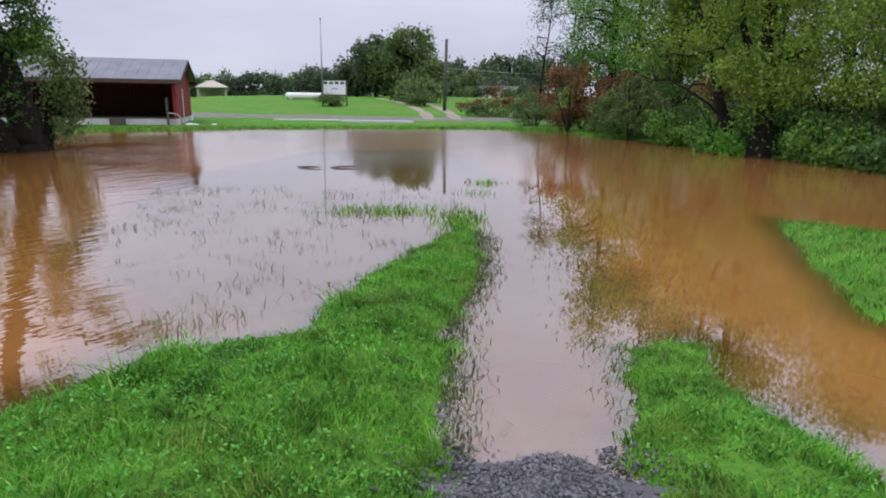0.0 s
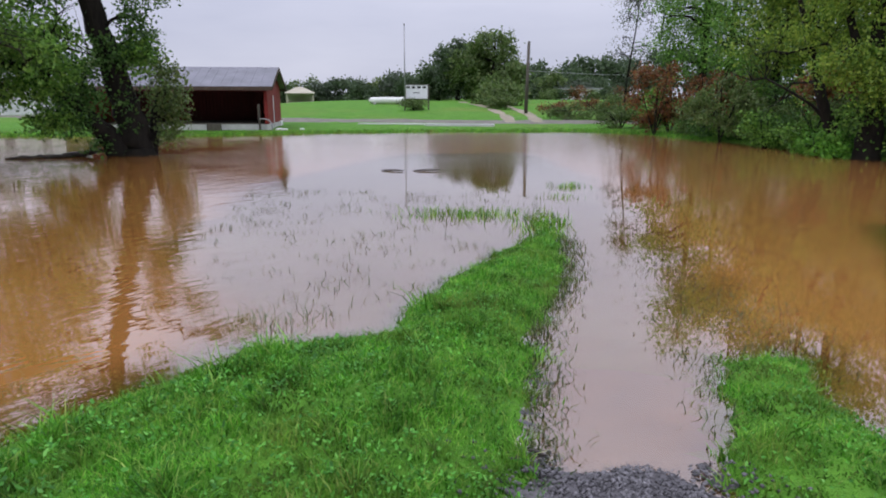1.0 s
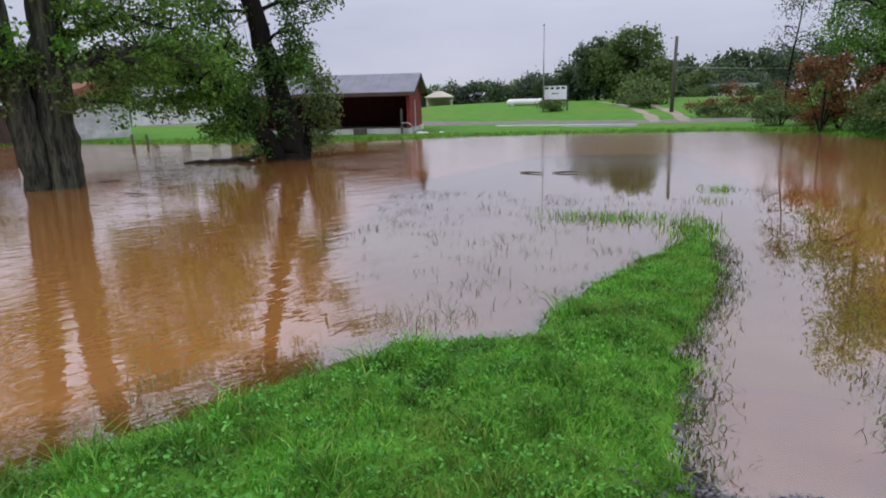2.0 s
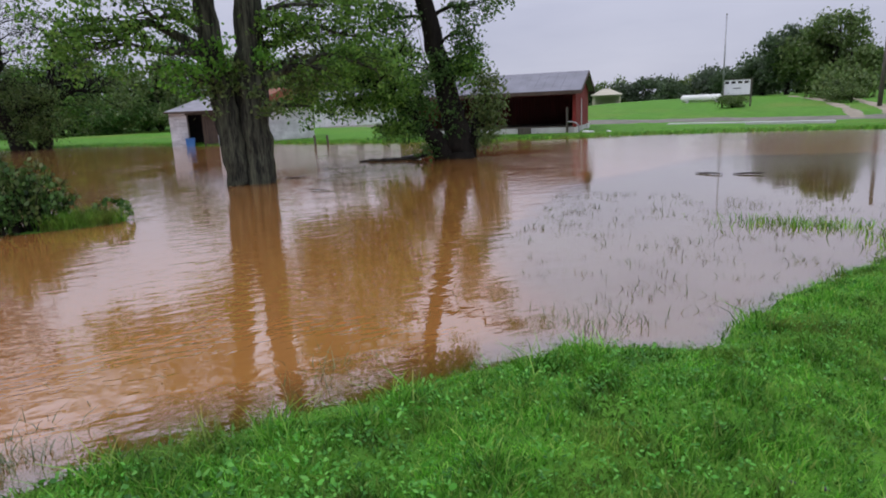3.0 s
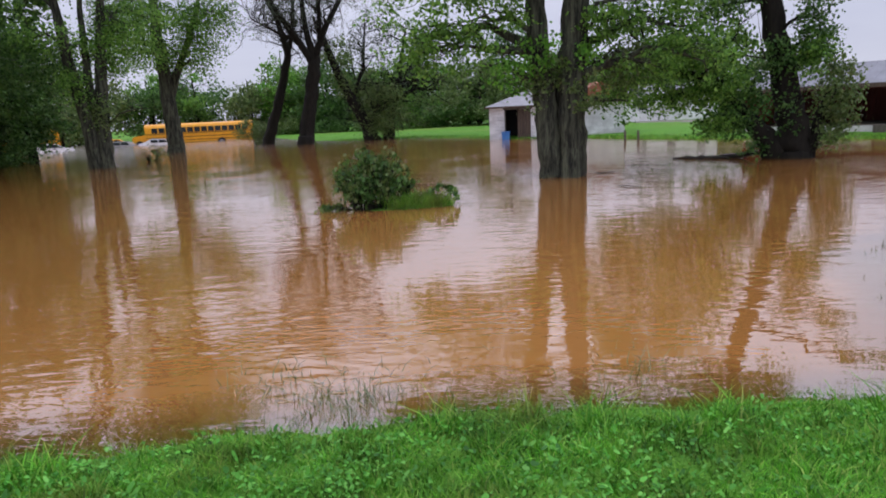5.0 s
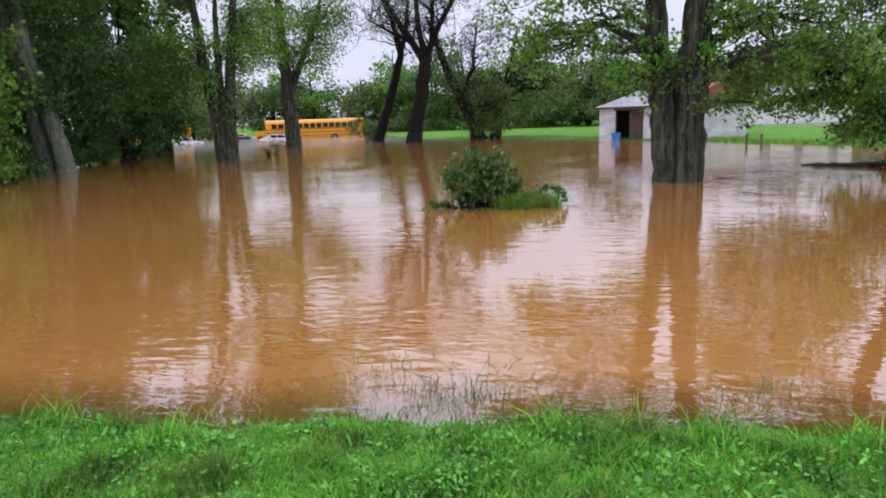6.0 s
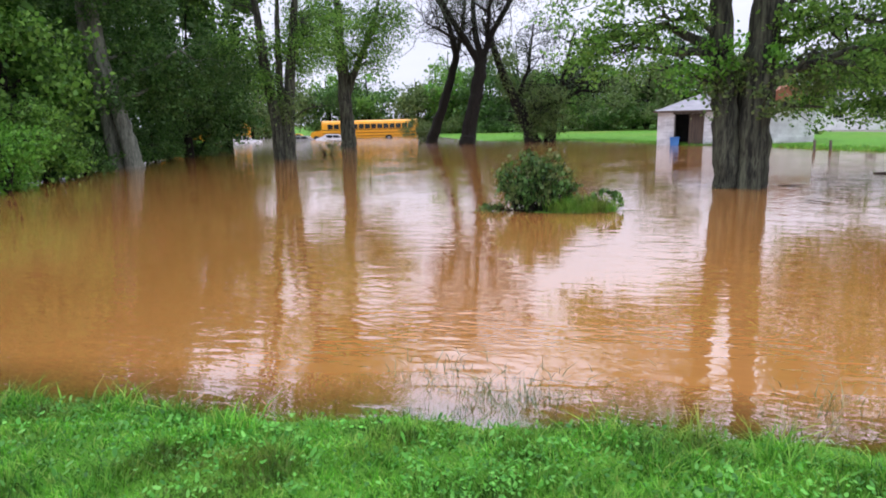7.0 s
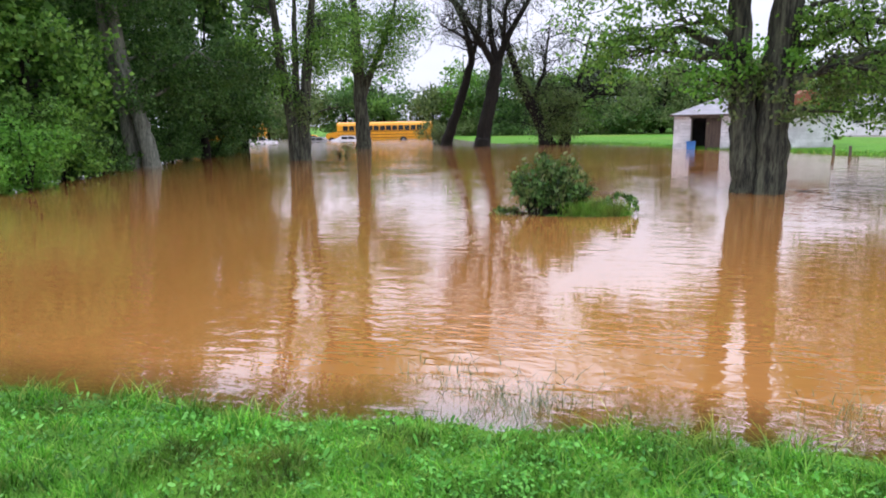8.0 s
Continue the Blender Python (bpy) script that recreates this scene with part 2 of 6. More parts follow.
M_STONE = surface("gravel_stones", (0.045, 0.042, 0.045), (0.18, 0.172, 0.18), 8, 0.5, 0.3, 60, vary=0.5, island=True)
M_ROAD = surface("worn_gravel", (0.10, 0.095, 0.075), (0.22, 0.20, 0.165), 1.5, 0.9, 0.4, 14)
M_BARK_PALE = surface("pale_grey_bark", (0.05, 0.055, 0.04), (0.22, 0.23, 0.18), 2.0, 0.95, 0.8, 8, (3, 3, 0.5))
M_TRACK = surface("pale_track", (0.20, 0.17, 0.11), (0.36, 0.31, 0.24), 1.2, 0.9, 0.3, 20)
M_CONCRETE = surface("pale_concrete", (0.42, 0.42, 0.41), (0.58, 0.58, 0.57), 2, 0.8, 0.3, 40)
M_RED = surface("barn_red_boards", (0.15, 0.013, 0.011), (0.26, 0.028, 0.022), 2.5, 0.75, 0.35, 30, (6, 6, 0.4))
# the barn red again, darkened: the shelter's inside shade is in the colour
M_RED_IN = surface("shaded_red_boards", (0.05, 0.008, 0.008), (0.10, 0.015, 0.014), 2.5, 0.85, 0.35, 30, (6, 6, 0.4))
M_ROOF = surface("grey_metal_roof", (0.13, 0.13, 0.145), (0.21, 0.21, 0.235), 1.2, 0.5, 0.1, 15, (1, 1, 1), 0.35)
M_TIMBER = surface("weathered_timber", (0.05, 0.042, 0.034), (0.13, 0.115, 0.095), 3, 0.9, 0.5, 25, (5, 5, 0.5))
M_WHITE = surface("white_paint", (0.55, 0.55, 0.54), (0.78, 0.78, 0.77), 1.4, 0.7, 0.2, 24)
M_BLOCK = surface("whitewashed_block", (0.42, 0.41, 0.42), (0.72, 0.71, 0.72), 1.3, 0.9, 0.4, 26, vary=0.12)
M_SHINGLE = surface("pale_grey_roofing", (0.20, 0.195, 0.21), (0.32, 0.315, 0.33), 1.5, 0.85, 0.3, 25)
M_RUST = surface("rusty_roof", (0.16, 0.06, 0.03), (0.30, 0.12, 0.06), 1.5, 0.8, 0.3, 25)
M_BROWN_DOOR = surface("brown_door_boards", (0.045, 0.032, 0.024), (0.10, 0.07, 0.05), 3, 0.85, 0.4, 30, (6, 6, 0.4))
M_BLACK = surface("black_opening", (0.008, 0.007, 0.007), (0.02, 0.018, 0.018), 3, 0.9, 0.1, 20)
M_RUBBER = surface("tyre_rubber", (0.012, 0.012, 0.012), (0.03, 0.03, 0.03), 6, 0.8, 0.2, 40)
M_BUS = surface("school_bus_yellow", (0.62, 0.27, 0.01), (0.78, 0.36, 0.015), 1.5, 0.35, 0.03, 12)
M_GLASS = surface("dark_window_glass", (0.015, 0.017, 0.02), (0.035, 0.04, 0.045), 2, 0.08, 0.0, 10, spec=0.6)
M_STEEL = surface("grey_steel", (0.22, 0.22, 0.23), (0.4, 0.4, 0.41), 3, 0.4, 0.1, 20, metal=0.6)
M_BLUE = surface("blue_plastic", (0.03, 0.12, 0.33), (0.05, 0.18, 0.42), 3, 0.5, 0.05, 20)
M_SIGN = surface("white_sign_board", (0.70, 0.70, 0.73), (0.82, 0.82, 0.85), 3, 0.5, 0.05, 20)
M_TANK = surface("white_tank_paint", (0.60, 0.60, 0.56), (0.78, 0.78, 0.74), 1.2, 0.45, 0.05, 10)
M_TAN = surface("tan_siding", (0.36, 0.33, 0.25), (0.50, 0.46, 0.36), 1.2, 0.8, 0.2, 20, (0.3, 0.3, 5))
M_WOOD_WET = surface("wet_driftwood", (0.018, 0.015, 0.012), (0.07, 0.06, 0.05), 4, 0.7, 0.6, 30)
M_STRAW = surface("dead_straw", (0.30, 0.24, 0.12), (0.50, 0.42, 0.24), 6, 0.8, 0.2, 30)
M_CAR = surface("white_car_paint", (0.60, 0.61, 0.62), (0.74, 0.75, 0.76), 1, 0.25, 0.0, 10)
M_SILVER = surface("silver_car_paint", (0.30, 0.31, 0.32), (0.42, 0.43, 0.44), 1, 0.25, 0.0, 10, metal=0.4)

# ---------------------------------------------------------------- mesh helpers
def link_mesh(name, me, material, parent=None, label=""):
    me.materials.append(material)
    ob = new(name, me)
    if parent:
        ob.parent = parent
    if label:
        ob["label"] = label
    return ob


def part(name, bm, material, parent=None, label="", smooth=False):
    me = bpy.data.meshes.new(name)
    bm.to_mesh(me)
    bm.free()
    if smooth:
        me.polygons.foreach_set("use_smooth", [True] * len(me.polygons))
    return link_mesh(name, me, material, parent, label)


def thing(name, m, label, category, group="", kind=""):
    ob = new(name)
    ob.matrix_basis = m
    ob.empty_display_size = 0.2
    return tagged(ob, label, category, group, kind)


def box(bm, x0, x1, y0, y1, z0, z1, bevel=0.0):
    made = bmesh.ops.create_cube(bm, size=1, matrix=Matrix.Translation(((x0 + x1) / 2, (y0 + y1) / 2, (z0 + z1) / 2)) @ Matrix.Diagonal((x1 - x0, y1 - y0, z1 - z0, 1)))
    if bevel:
        edges = list({e for v in made["verts"] for e in v.link_edges})
        bmesh.ops.bevel(bm, geom=edges, offset=bevel, segments=2, affect="EDGES")


def boxed(name, size, material, parent=None, label="", bevel=0.0):
    bm = bmesh.new()
    box(bm, *size, bevel)
    return part(name, bm, material, parent, label)


def prism(bm, outline, y0, y1):
    """A solid with the given (x, z) outline between two values of y."""
    a = [bm.verts.new((x, y0, z)) for x, z in outline]
    b = [bm.verts.new((x, y1, z)) for x, z in outline]
    bm.faces.new(a)
    bm.faces.new(b[::-1])
    for i in range(len(a)):
        j = (i + 1) % len(a)
        bm.faces.new((a[j], a[i], b[i], b[j]))
    bmesh.ops.recalc_face_normals(bm, faces=bm.faces)


def raw_mesh(name, verts, faces_flat, per_face):
    """A mesh from arrays in which each face has per_face corners."""
    verts, faces_flat = np.asarray(verts, np.float32), np.asarray(faces_flat, np.int32).ravel()
    me = bpy.data.meshes.new(name)
    count = len(faces_flat) // per_face
    me.vertices.add(len(verts))
    me.vertices.foreach_set("co", verts.ravel())
    me.loops.add(len(faces_flat))
    me.loops.foreach_set("vertex_index", faces_flat)
    me.polygons.add(count)
    me.polygons.foreach_set("loop_start", np.arange(count, dtype=np.int32) * per_face)
    me.update(calc_edges=True)
    return me


def unit(v):
    return v / np.maximum(np.linalg.norm(v, axis=-1, keepdims=True), 1e-9)


class Tubes:
    """Tapered limbs, gathered into one mesh."""
    def __init__(self, rng):
        self.v, self.f, self.n, self.rng = [], [], 0, rng

    def add(self, pts, radii, sides=6, rough=0.0):
        pts, radii = np.asarray(pts, float), np.asarray(radii, float)
        tan = unit(np.gradient(pts, axis=0))
        side = unit(np.cross(tan, np.array([0.31, 0.95, 0.05])))
        other = np.cross(tan, side)
        ang = np.linspace(0, 2 * math.pi, sides, endpoint=False)
        lobes = 1 + rough * (0.6 * np.sin(ang * 3 + self.rng.uniform(0, 6)) + self.rng.uniform(-1, 1, sides))
        wob = lobes[None, :] * (1 + rough * 0.5 * self.rng.uniform(-1, 1, (len(pts), sides)))
        ring = pts[:, None, :] + (radii[:, None] * wob)[:, :, None] * (np.cos(ang)[None, :, None] * side[:, None, :] + np.sin(ang)[None, :, None] * other[:, None, :])
        i, j = np.meshgrid(np.arange(len(pts) - 1), np.arange(sides), indexing="ij")
        k = (j + 1) % sides
        q = np.stack([i * sides + j, i * sides + k, (i + 1) * sides + k, (i + 1) * sides + j], -1).reshape(-1, 4)
        self.f.append(q + self.n)
        self.v.append(ring.reshape(-1, 3))
        self.n += ring.shape[0] * sides

    def mesh(self, name):
        me = raw_mesh(name, np.concatenate(self.v), np.concatenate(self.f), 4)
        me.polygons.foreach_set("use_smooth", [True] * len(me.polygons))
        return me


def bend(a, b, rng, sag=0.12, n=6):
    """A limb's line from a to b that rises first, then arches and wanders."""
    a, b = np.asarray(a, float), np.asarray(b, float)
    t = np.linspace(0, 1, n)[:, None]
    length = np.linalg.norm(b - a)
    off = rng.normal(0, 0.05 * length, (n, 3)) * np.sin(t * math.pi)
    return a + (b - a) * t + np.array([0, 0, sag * length]) * np.sin(t * math.pi) + off


def leaf_quads(centres, size, rng, droop=0.3):
    """Pointed leaves, folded along the midrib."""
    n = len(centres)
    along = unit(rng.normal(0, 1, (n, 3)) + np.array([0, 0, -droop * 2]))
    across = unit(np.cross(along, rng.normal(0, 1, (n, 3))))
    up = np.cross(across, along)
    s = (size * rng.uniform(0.6, 1.35, n))[:, None]
    base, tip = centres - along * s * 0.5, centres + along * s * 0.5
    mid = centres + along * s * 0.05
    left, right = mid + across * s * 0.34 + up * s * 0.1, mid - across * s * 0.34 + up * s * 0.1
    return np.stack([base, left, tip, right], 1).reshape(-1, 3)


def leaf_mesh(name, v):
    return raw_mesh(name, v, np.arange(len(v)), 4)


def crown(rng, cx, cz, w, h, n, leaves, depth=None, mat_leaf=None, cy=0.0):
    """n clumps spread over a rounded crown."""
    out = []
    for _ in range(n):
        a, r = rng.uniform(0, 2 * math.pi), math.sqrt(rng.uniform(0, 1)) * 0.8
        out.append((cx + w * r * math.cos(a), cy + rng.uniform(-0.7, 0.7) * (depth or w), cz + h * r * math.sin(a), w * rng.uniform(0.28, 0.48), w * 0.35, h * rng.uniform(0.18, 0.32), int(leaves / n), mat_leaf))
    return out


def tree(name, x, y, z, stems, clumps, bark, leaf, label, seed, leaf_size=0.11, group="", sprig=0.28, category="tree", face=None, bare=0, trunk_sides=14, high=()):
    """stems: lists of (right, away, up, radius), as seen from the meadow path; clumps: (right, away, up, half width, half depth,
    half height, leaves, leaf material or None). Each clump hangs on a limb from the nearest stem and is filled with sprigs of leaves."""
    rng = np.random.default_rng(seed)
    turn = math.degrees(math.atan2(y, x)) - 90 if face is None else face
    ob = thing(name, pose(x, y, z, 0, 0, turn), label, category, group)
    line = []
    for k, stem in enumerate(stems):
        s = np.array(stem, float)
        t = np.linspace(0, len(s) - 1, max(8, 5 * len(s)))
        p = np.stack([np.interp(t, np.arange(len(s)), s[:, i]) for i in range(4)], 1)
        p[1:-1, :2] += rng.normal(0, 0.03, (len(p) - 2, 2)) * s[0, 3] * 2
        wood = Tubes(rng)
        wood.add(p[:, :3], p[:, 3], trunk_sides, 0.10 if trunk_sides < 20 else 0.13)
        kind_of = "trunk" if k == 0 else "stem"
        link_mesh(kind_of, wood.mesh(kind_of), bark, ob)
        line.append(p)
    line = np.concatenate(line)
    groups = {}
    for (cx, cy, cz, rx, ry, rz, count, special) in clumps:
        c = np.array([cx, cy, cz])
        cost = np.linalg.norm(line[:, :3] - c, axis=1) + np.maximum(line[:, 2] - cz + 0.2, 0) * 1.5
        root = line[np.argmin(cost)]
        main = bend(root[:3], c, rng)
        r0 = min(root[3] * 0.5, 0.035 + 0.03 * np.linalg.norm(c - root[:3]))
        limbs = Tubes(rng)
        limbs.add(main, np.linspace(r0, 0.02, len(main)), 6)
        nsub = max(4, int(count / 45))
        u = unit(rng.normal(0, 1, (nsub, 3))) * rng.uniform(0.15, 1, (nsub, 1)) ** 0.45
        sub = c + u * np.array([rx, ry, rz])
        for p in sub[:: max(1, nsub // (12 if leaf_size < 0.13 else 5))]:
            start = main[rng.integers(2, len(main))]
            tw = bend(start, p, rng, 0.05, 4)
            limbs.add(tw, np.linspace(0.022, 0.006, 4), 3)
        link_mesh("limb", limbs.mesh("limb"), bark, ob)
        pick = rng.integers(0, nsub, count)
        spread = rng.normal(0, 1, (count, 3)) * np.array([sprig, sprig, sprig * 0.7])
        spread[:, 2] -= np.abs(spread[:, 0]) * 0.25
        groups.setdefault(special or leaf, []).append(leaf_quads(sub[pick] + spread, leaf_size, rng))
    for (cx, cz, w, h, n, count) in high:
        for (hx, hy, hz, rx, ry, rz, c, _) in crown(rng, cx, cz, w, h, n, count):
            root = line[np.argmin(np.linalg.norm(line[:, :3] - np.array([hx, hy, hz]), axis=1))]
            limbs = Tubes(rng)
            limbs.add(bend(root[:3], (hx, hy, hz), rng), np.linspace(min(0.12, root[3] * 0.6), 0.03, 6), 5)
            link_mesh("limb", limbs.mesh("limb"), bark, ob)
            u = unit(rng.normal(0, 1, (c, 3))) * rng.uniform(0, 1, (c, 1)) ** 0.5
            groups.setdefault(leaf, []).append(leaf_quads(np.array([hx, hy, hz]) + u * np.array([rx, ry, rz * 1.4]) + rng.normal(0, 0.2, (c, 3)), leaf_size * 2.6, rng))
    for i in range(bare):
        root = line[rng.integers(len(line) // 2, len(line))]
        tip = root[:3] + unit(rng.normal(0, 1, 3) + np.array([0, 0, 0.8])) * rng.uniform(1.0, 3.5)
        main = bend(root[:3], tip, rng, 0.1, 6)
        limbs = Tubes(rng)
        limbs.add(main, np.linspace(min(0.06, root[3] * 0.5), 0.01, 6), 4)
        for _ in range(15):
            q = main[rng.integers(2, 6)]
            limbs.add(bend(q, q + rng.normal(0, 0.55, 3) + np.array([0, 0, 0.25]), rng, 0.05, 3), [0.014, 0.009, 0.004], 3)
        link_mesh("bough", limbs.mesh("bough"), bark, ob)
    for mat_leaf, vs in groups.items():
        link_mesh("crown", leaf_mesh("crown", np.concatenate(vs)), mat_leaf, ob)
    return ob

# ---------------------------------------------------------------- the lie of the land
NEAR = [(-16, -22), (-9, -9), (-6.6, -5), (-5.4, -2.6), (-5.1, -2.0), (-4.7, -1.2), (-4.3, -0.5), (-4.1, 0.3), (-3.75, 0.8), (-3.55, 1.6), (-3.25, 2.1), (-2.9, 2.6), (-2.6, 3.2),
        (-2.25, 3.8), (-2.0, 4.3), (-1.6, 4.45), (-1.1, 4.7), (-0.95, 5.5), (-0.75, 6.3), (-0.3, 7.4), (0.1, 8.4), (0.32, 8.9), (0.42, 8.0), (0.38, 6.4), (0.1, 5.3), (0.02, 4.5),
        (0.0, 3.8), (-0.02, 3.1), (0.1, 2.72), (0.95, 2.72), (1.02, 3.0), (1.25, 3.7), (1.42, 4.35), (2.0, 4.55), (1.88, 4.0), (1.92, 3.6), (2.08, 3.2), (2.2, 2.8), (2.7, 1.5), (3.6, -3), (6, -22)]
SHOAL = [(-5.8, 13.0), (-4.4, 7.4), (-2.4, 4.6), (-0.8, 4.6), (0.0, 2.6), (1.0, 2.6), (1.5, 4.4), (1.9, 7.5), (1.5, 15), (0, 22), (-4, 21)]
SPIT = [(5.2, 9.7), (6.6, 8.4), (9, 6.5), (10, 2), (5.2, 3.2), (3.7, 5.1), (4.2, 6.8)]
FAR = [(18, -22), (15.5, 4), (13.6, 11), (12.3, 15.2), (11.6, 17.3), (10.8, 20.6), (9.9, 23.1), (9.0, 26.0), (7.8, 29.6), (6.2, 33.4), (3.2, 35.6), (-1.3, 34.6), (-7.2, 33.3), (-12.3, 31.2), (-16.5, 28.9),
       (-22.3, 28.0), (-28, 27.6), (-33, 28.0), (-37, 25.3), (-41.5, 26.0), (-50, 25.0), (-55, 19.5), (-63, 18.5), (-85, 21), (-260, 40), (-1800, 60), (-1800, 1800), (1800, 1800), (1800, -22)]
WOODS = [(-14, -40), (-17, -14), (-20, -10.8), (-24, -9.2), (-34, -8.6), (-44, -6.4), (-53, -3.8), (-75, -6), (-110, -12), (-110, 16), (-260, 30), (-1800, 40), (-1800, -1800), (-14, -1800)]


def inside(poly, x, y):
    """Signed distance to a polygon, positive inside."""
    p = np.array(poly, float)
    best = np.full(x.shape, 1e9)
    odd = np.zeros(x.shape, bool)
    for (ax, ay), (bx, by) in zip(p, np.roll(p, -1, 0)):
        dx, dy = bx - ax, by - ay
        t = np.clip(((x - ax) * dx + (y - ay) * dy) / (dx * dx + dy * dy), 0, 1)
        best = np.minimum(best, np.hypot(x - ax - t * dx, y - ay - t * dy))
        cross = (ay > y) != (by > y)
        odd ^= cross & (x < (bx - ax) * (y - ay) / (by - ay + 1e-12) + ax)
    return np.where(odd, best, -best)


def ramp01(v, a, b):
    t = np.clip((v - a) / (b - a), 0, 1)
    return t * t * (3 - 2 * t)


def wobble(x, y):
    return 0.5 * np.sin(x * 2.9 + 1.3 * np.sin(y * 2.1)) + 0.5 * np.sin(y * 3.7 + 1.7 * np.sin(x * 1.6))


def height(x, y):
    x, y = np.asarray(x, float), np.asarray(y, float)
    dn = inside(NEAR, x, y) + 0.05 * wobble(x * 1.7, y * 1.7)
    z = np.where(dn > 0, 0.22 * (1 - np.exp(-np.maximum(dn, 0) / 1.1)), -0.55 * (1 - np.exp(np.minimum(dn, 0) / 2.2)))
    dl = inside(SHOAL, x, y) + 0.2 * wobble(x * 1.3, y * 1.2)
    z = np.maximum(z, -0.55 + (0.55 - 0.055) * ramp01(dl, -2.4, 0.5))
    ds = inside(SPIT, x, y) + 0.06 * wobble(x, y)
    z = np.maximum(z, np.where(ds > 0, 0.16 * (1 - np.exp(-np.maximum(ds, 0) / 0.8)), -0.6 * (1 - np.exp(np.minimum(ds, 0) / 1.5))))
    df = inside(FAR, x, y) + 0.25 * wobble(x * 0.7, y * 0.7)
    field = 1.30 * ramp01(y, 36, 78) * ramp01(x, -40, -22) + 0.35 * ramp01(y, 28, 60) * (1 - ramp01(x, -40, -22))
    z = np.maximum(z, np.where(df > 0, 0.16 * (1 - np.exp(-np.maximum(df, 0) / 2.0)) + field * ramp01(df, 0, 8), -0.7 * (1 - np.exp(np.minimum(df, 0) / 3.0))))
    dw = inside(WOODS, x, y) + 0.3 * wobble(x * 0.6, y * 0.6)
    z = np.maximum(z, np.where(dw > 0, 0.2 * (1 - np.exp(-np.maximum(dw, 0) / 3.0)), -0.7 * (1 - np.exp(np.minimum(dw, 0) / 3.0))))
    near = np.exp(-(x * x + y * y) / 300.0)
    return z + 0.012 * near * wobble(x * 4.1, y * 4.3) + 0.05 * ramp01(df, 2, 20) * wobble(x * 0.21, y * 0.23)


def ground_z(x, y):
    return float(height(np.array([x]), np.array([y]))[0])


def spaced(lo, hi, fine_lo, fine_hi, step, growth):
    mid = list(np.arange(fine_lo, fine_hi + step / 2, step))
    s, v = step, fine_hi
    while v < hi:
        s *= growth
        v += s
        mid.append(v)
    s, v = step, fine_lo
    while v > lo:
        s *= growth
        v -= s
        mid.insert(0, v)
    return np.array(mid)


def sheet(name, xs, ys, zfun, material):
    gx, gy = np.meshgrid(xs, ys, indexing="ij")
    gz = zfun(gx, gy)
    v = np.stack([gx, gy, gz], -1).reshape(-1, 3)
    i, j = np.meshgrid(np.arange(len(xs) - 1), np.arange(len(ys) - 1), indexing="ij")
    m = len(ys)
    f = np.stack([i * m + j, (i + 1) * m + j, (i + 1) * m + j + 1, i * m + j + 1], -1).reshape(-1, 4)
    me = raw_mesh(name, v, f, 4)
    me.polygons.foreach_set("use_smooth", [True] * len(me.polygons))
    return link_mesh(name, me, material), gx, gy


LINES_X = spaced(-1700, 1700, -7, 7, 0.14, 1.08)
LINES_Y = spaced(-1700, 1700, -6, 11, 0.14, 1.08)
ground, _, _ = sheet("ground", LINES_X, LINES_Y, height, M_LAWN)
tagged(ground, "green lawn and muddy ground sinking under flood water", "ground", kind="structure")

water, wx, wy = sheet("water", spaced(-420, 60, -7, 7, 0.18, 1.08), spaced(-200, 60, -6, 11, 0.18, 1.08), lambda x, y: np.zeros_like(x), M_WATER)
tagged(water, "brown silt-laden flood water with wind ripples", "water", kind="structure")
for attr, values in (("depth", np.clip(-height(wx, wy), 0, 1)),
                     ("ripple", 0.10 + 0.30 * ramp01(wx, 2.2, 5.0) + 0.65 * ramp01(wy, 12, 22) * ramp01(wx, -14, -9) + 0.90 * ramp01(-wx - 0.35 * wy, -2.0, 4.0) * (1 - 0.35 * ramp01(np.hypot(wx, wy), 25, 60))),
                     ("chop", 0.012 + 0.15 * ramp01(np.hypot(wx, wy), 18, 70) + 0.09 * ramp01(wx, 1.6, 4.5) + 0.12 * ramp01(wy, 11, 20) * ramp01(wx, -14, -9) * (1 - ramp01(wx, 1.6, 4.5)))):
    a = water.data.attributes.new(attr, "FLOAT", "POINT")
    a.data.foreach_set("value", values.ravel().astype(np.float32))

# ---------------------------------------------------------------- roads across the water
def strip(name, line, width, material, lift, label, category="road", seed=1):
    """A band that follows the ground along a line of (x, y), with ragged edges."""
    rng = np.random.default_rng(seed)
    p = np.array(line, float)
    t = np.linspace(0, len(p) - 1, 14 * len(p))
    q = np.stack([np.interp(t, np.arange(len(p)), p[:, i]) for i in (0, 1)], 1)
    tan = unit(np.gradient(q, axis=0))
    nrm = np.stack([-tan[:, 1], tan[:, 0]], 1)
    cols = np.linspace(-0.5, 0.5, 7)
    w = width * (1 + 0.12 * rng.normal(0, 1, (len(q), 1)))
    xy = q[:, None, :] + nrm[:, None, :] * (cols[None, :] * w)[:, :, None]
    z = height(xy[..., 0], xy[..., 1]) + lift - 0.03 * (np.abs(cols) * 2) ** 4
    v = np.concatenate([xy, z[..., None]], -1).reshape(-1, 3)
    i, j = np.meshgrid(np.arange(len(q) - 1), np.arange(6), indexing="ij")
    f = np.stack([i * 7 + j, (i + 1) * 7 + j, (i + 1) * 7 + j + 1, i * 7 + j + 1], -1).reshape(-1, 4)
    return tagged(link_mesh(name, raw_mesh(name, v, f, 4), material), label, category, kind="structure")


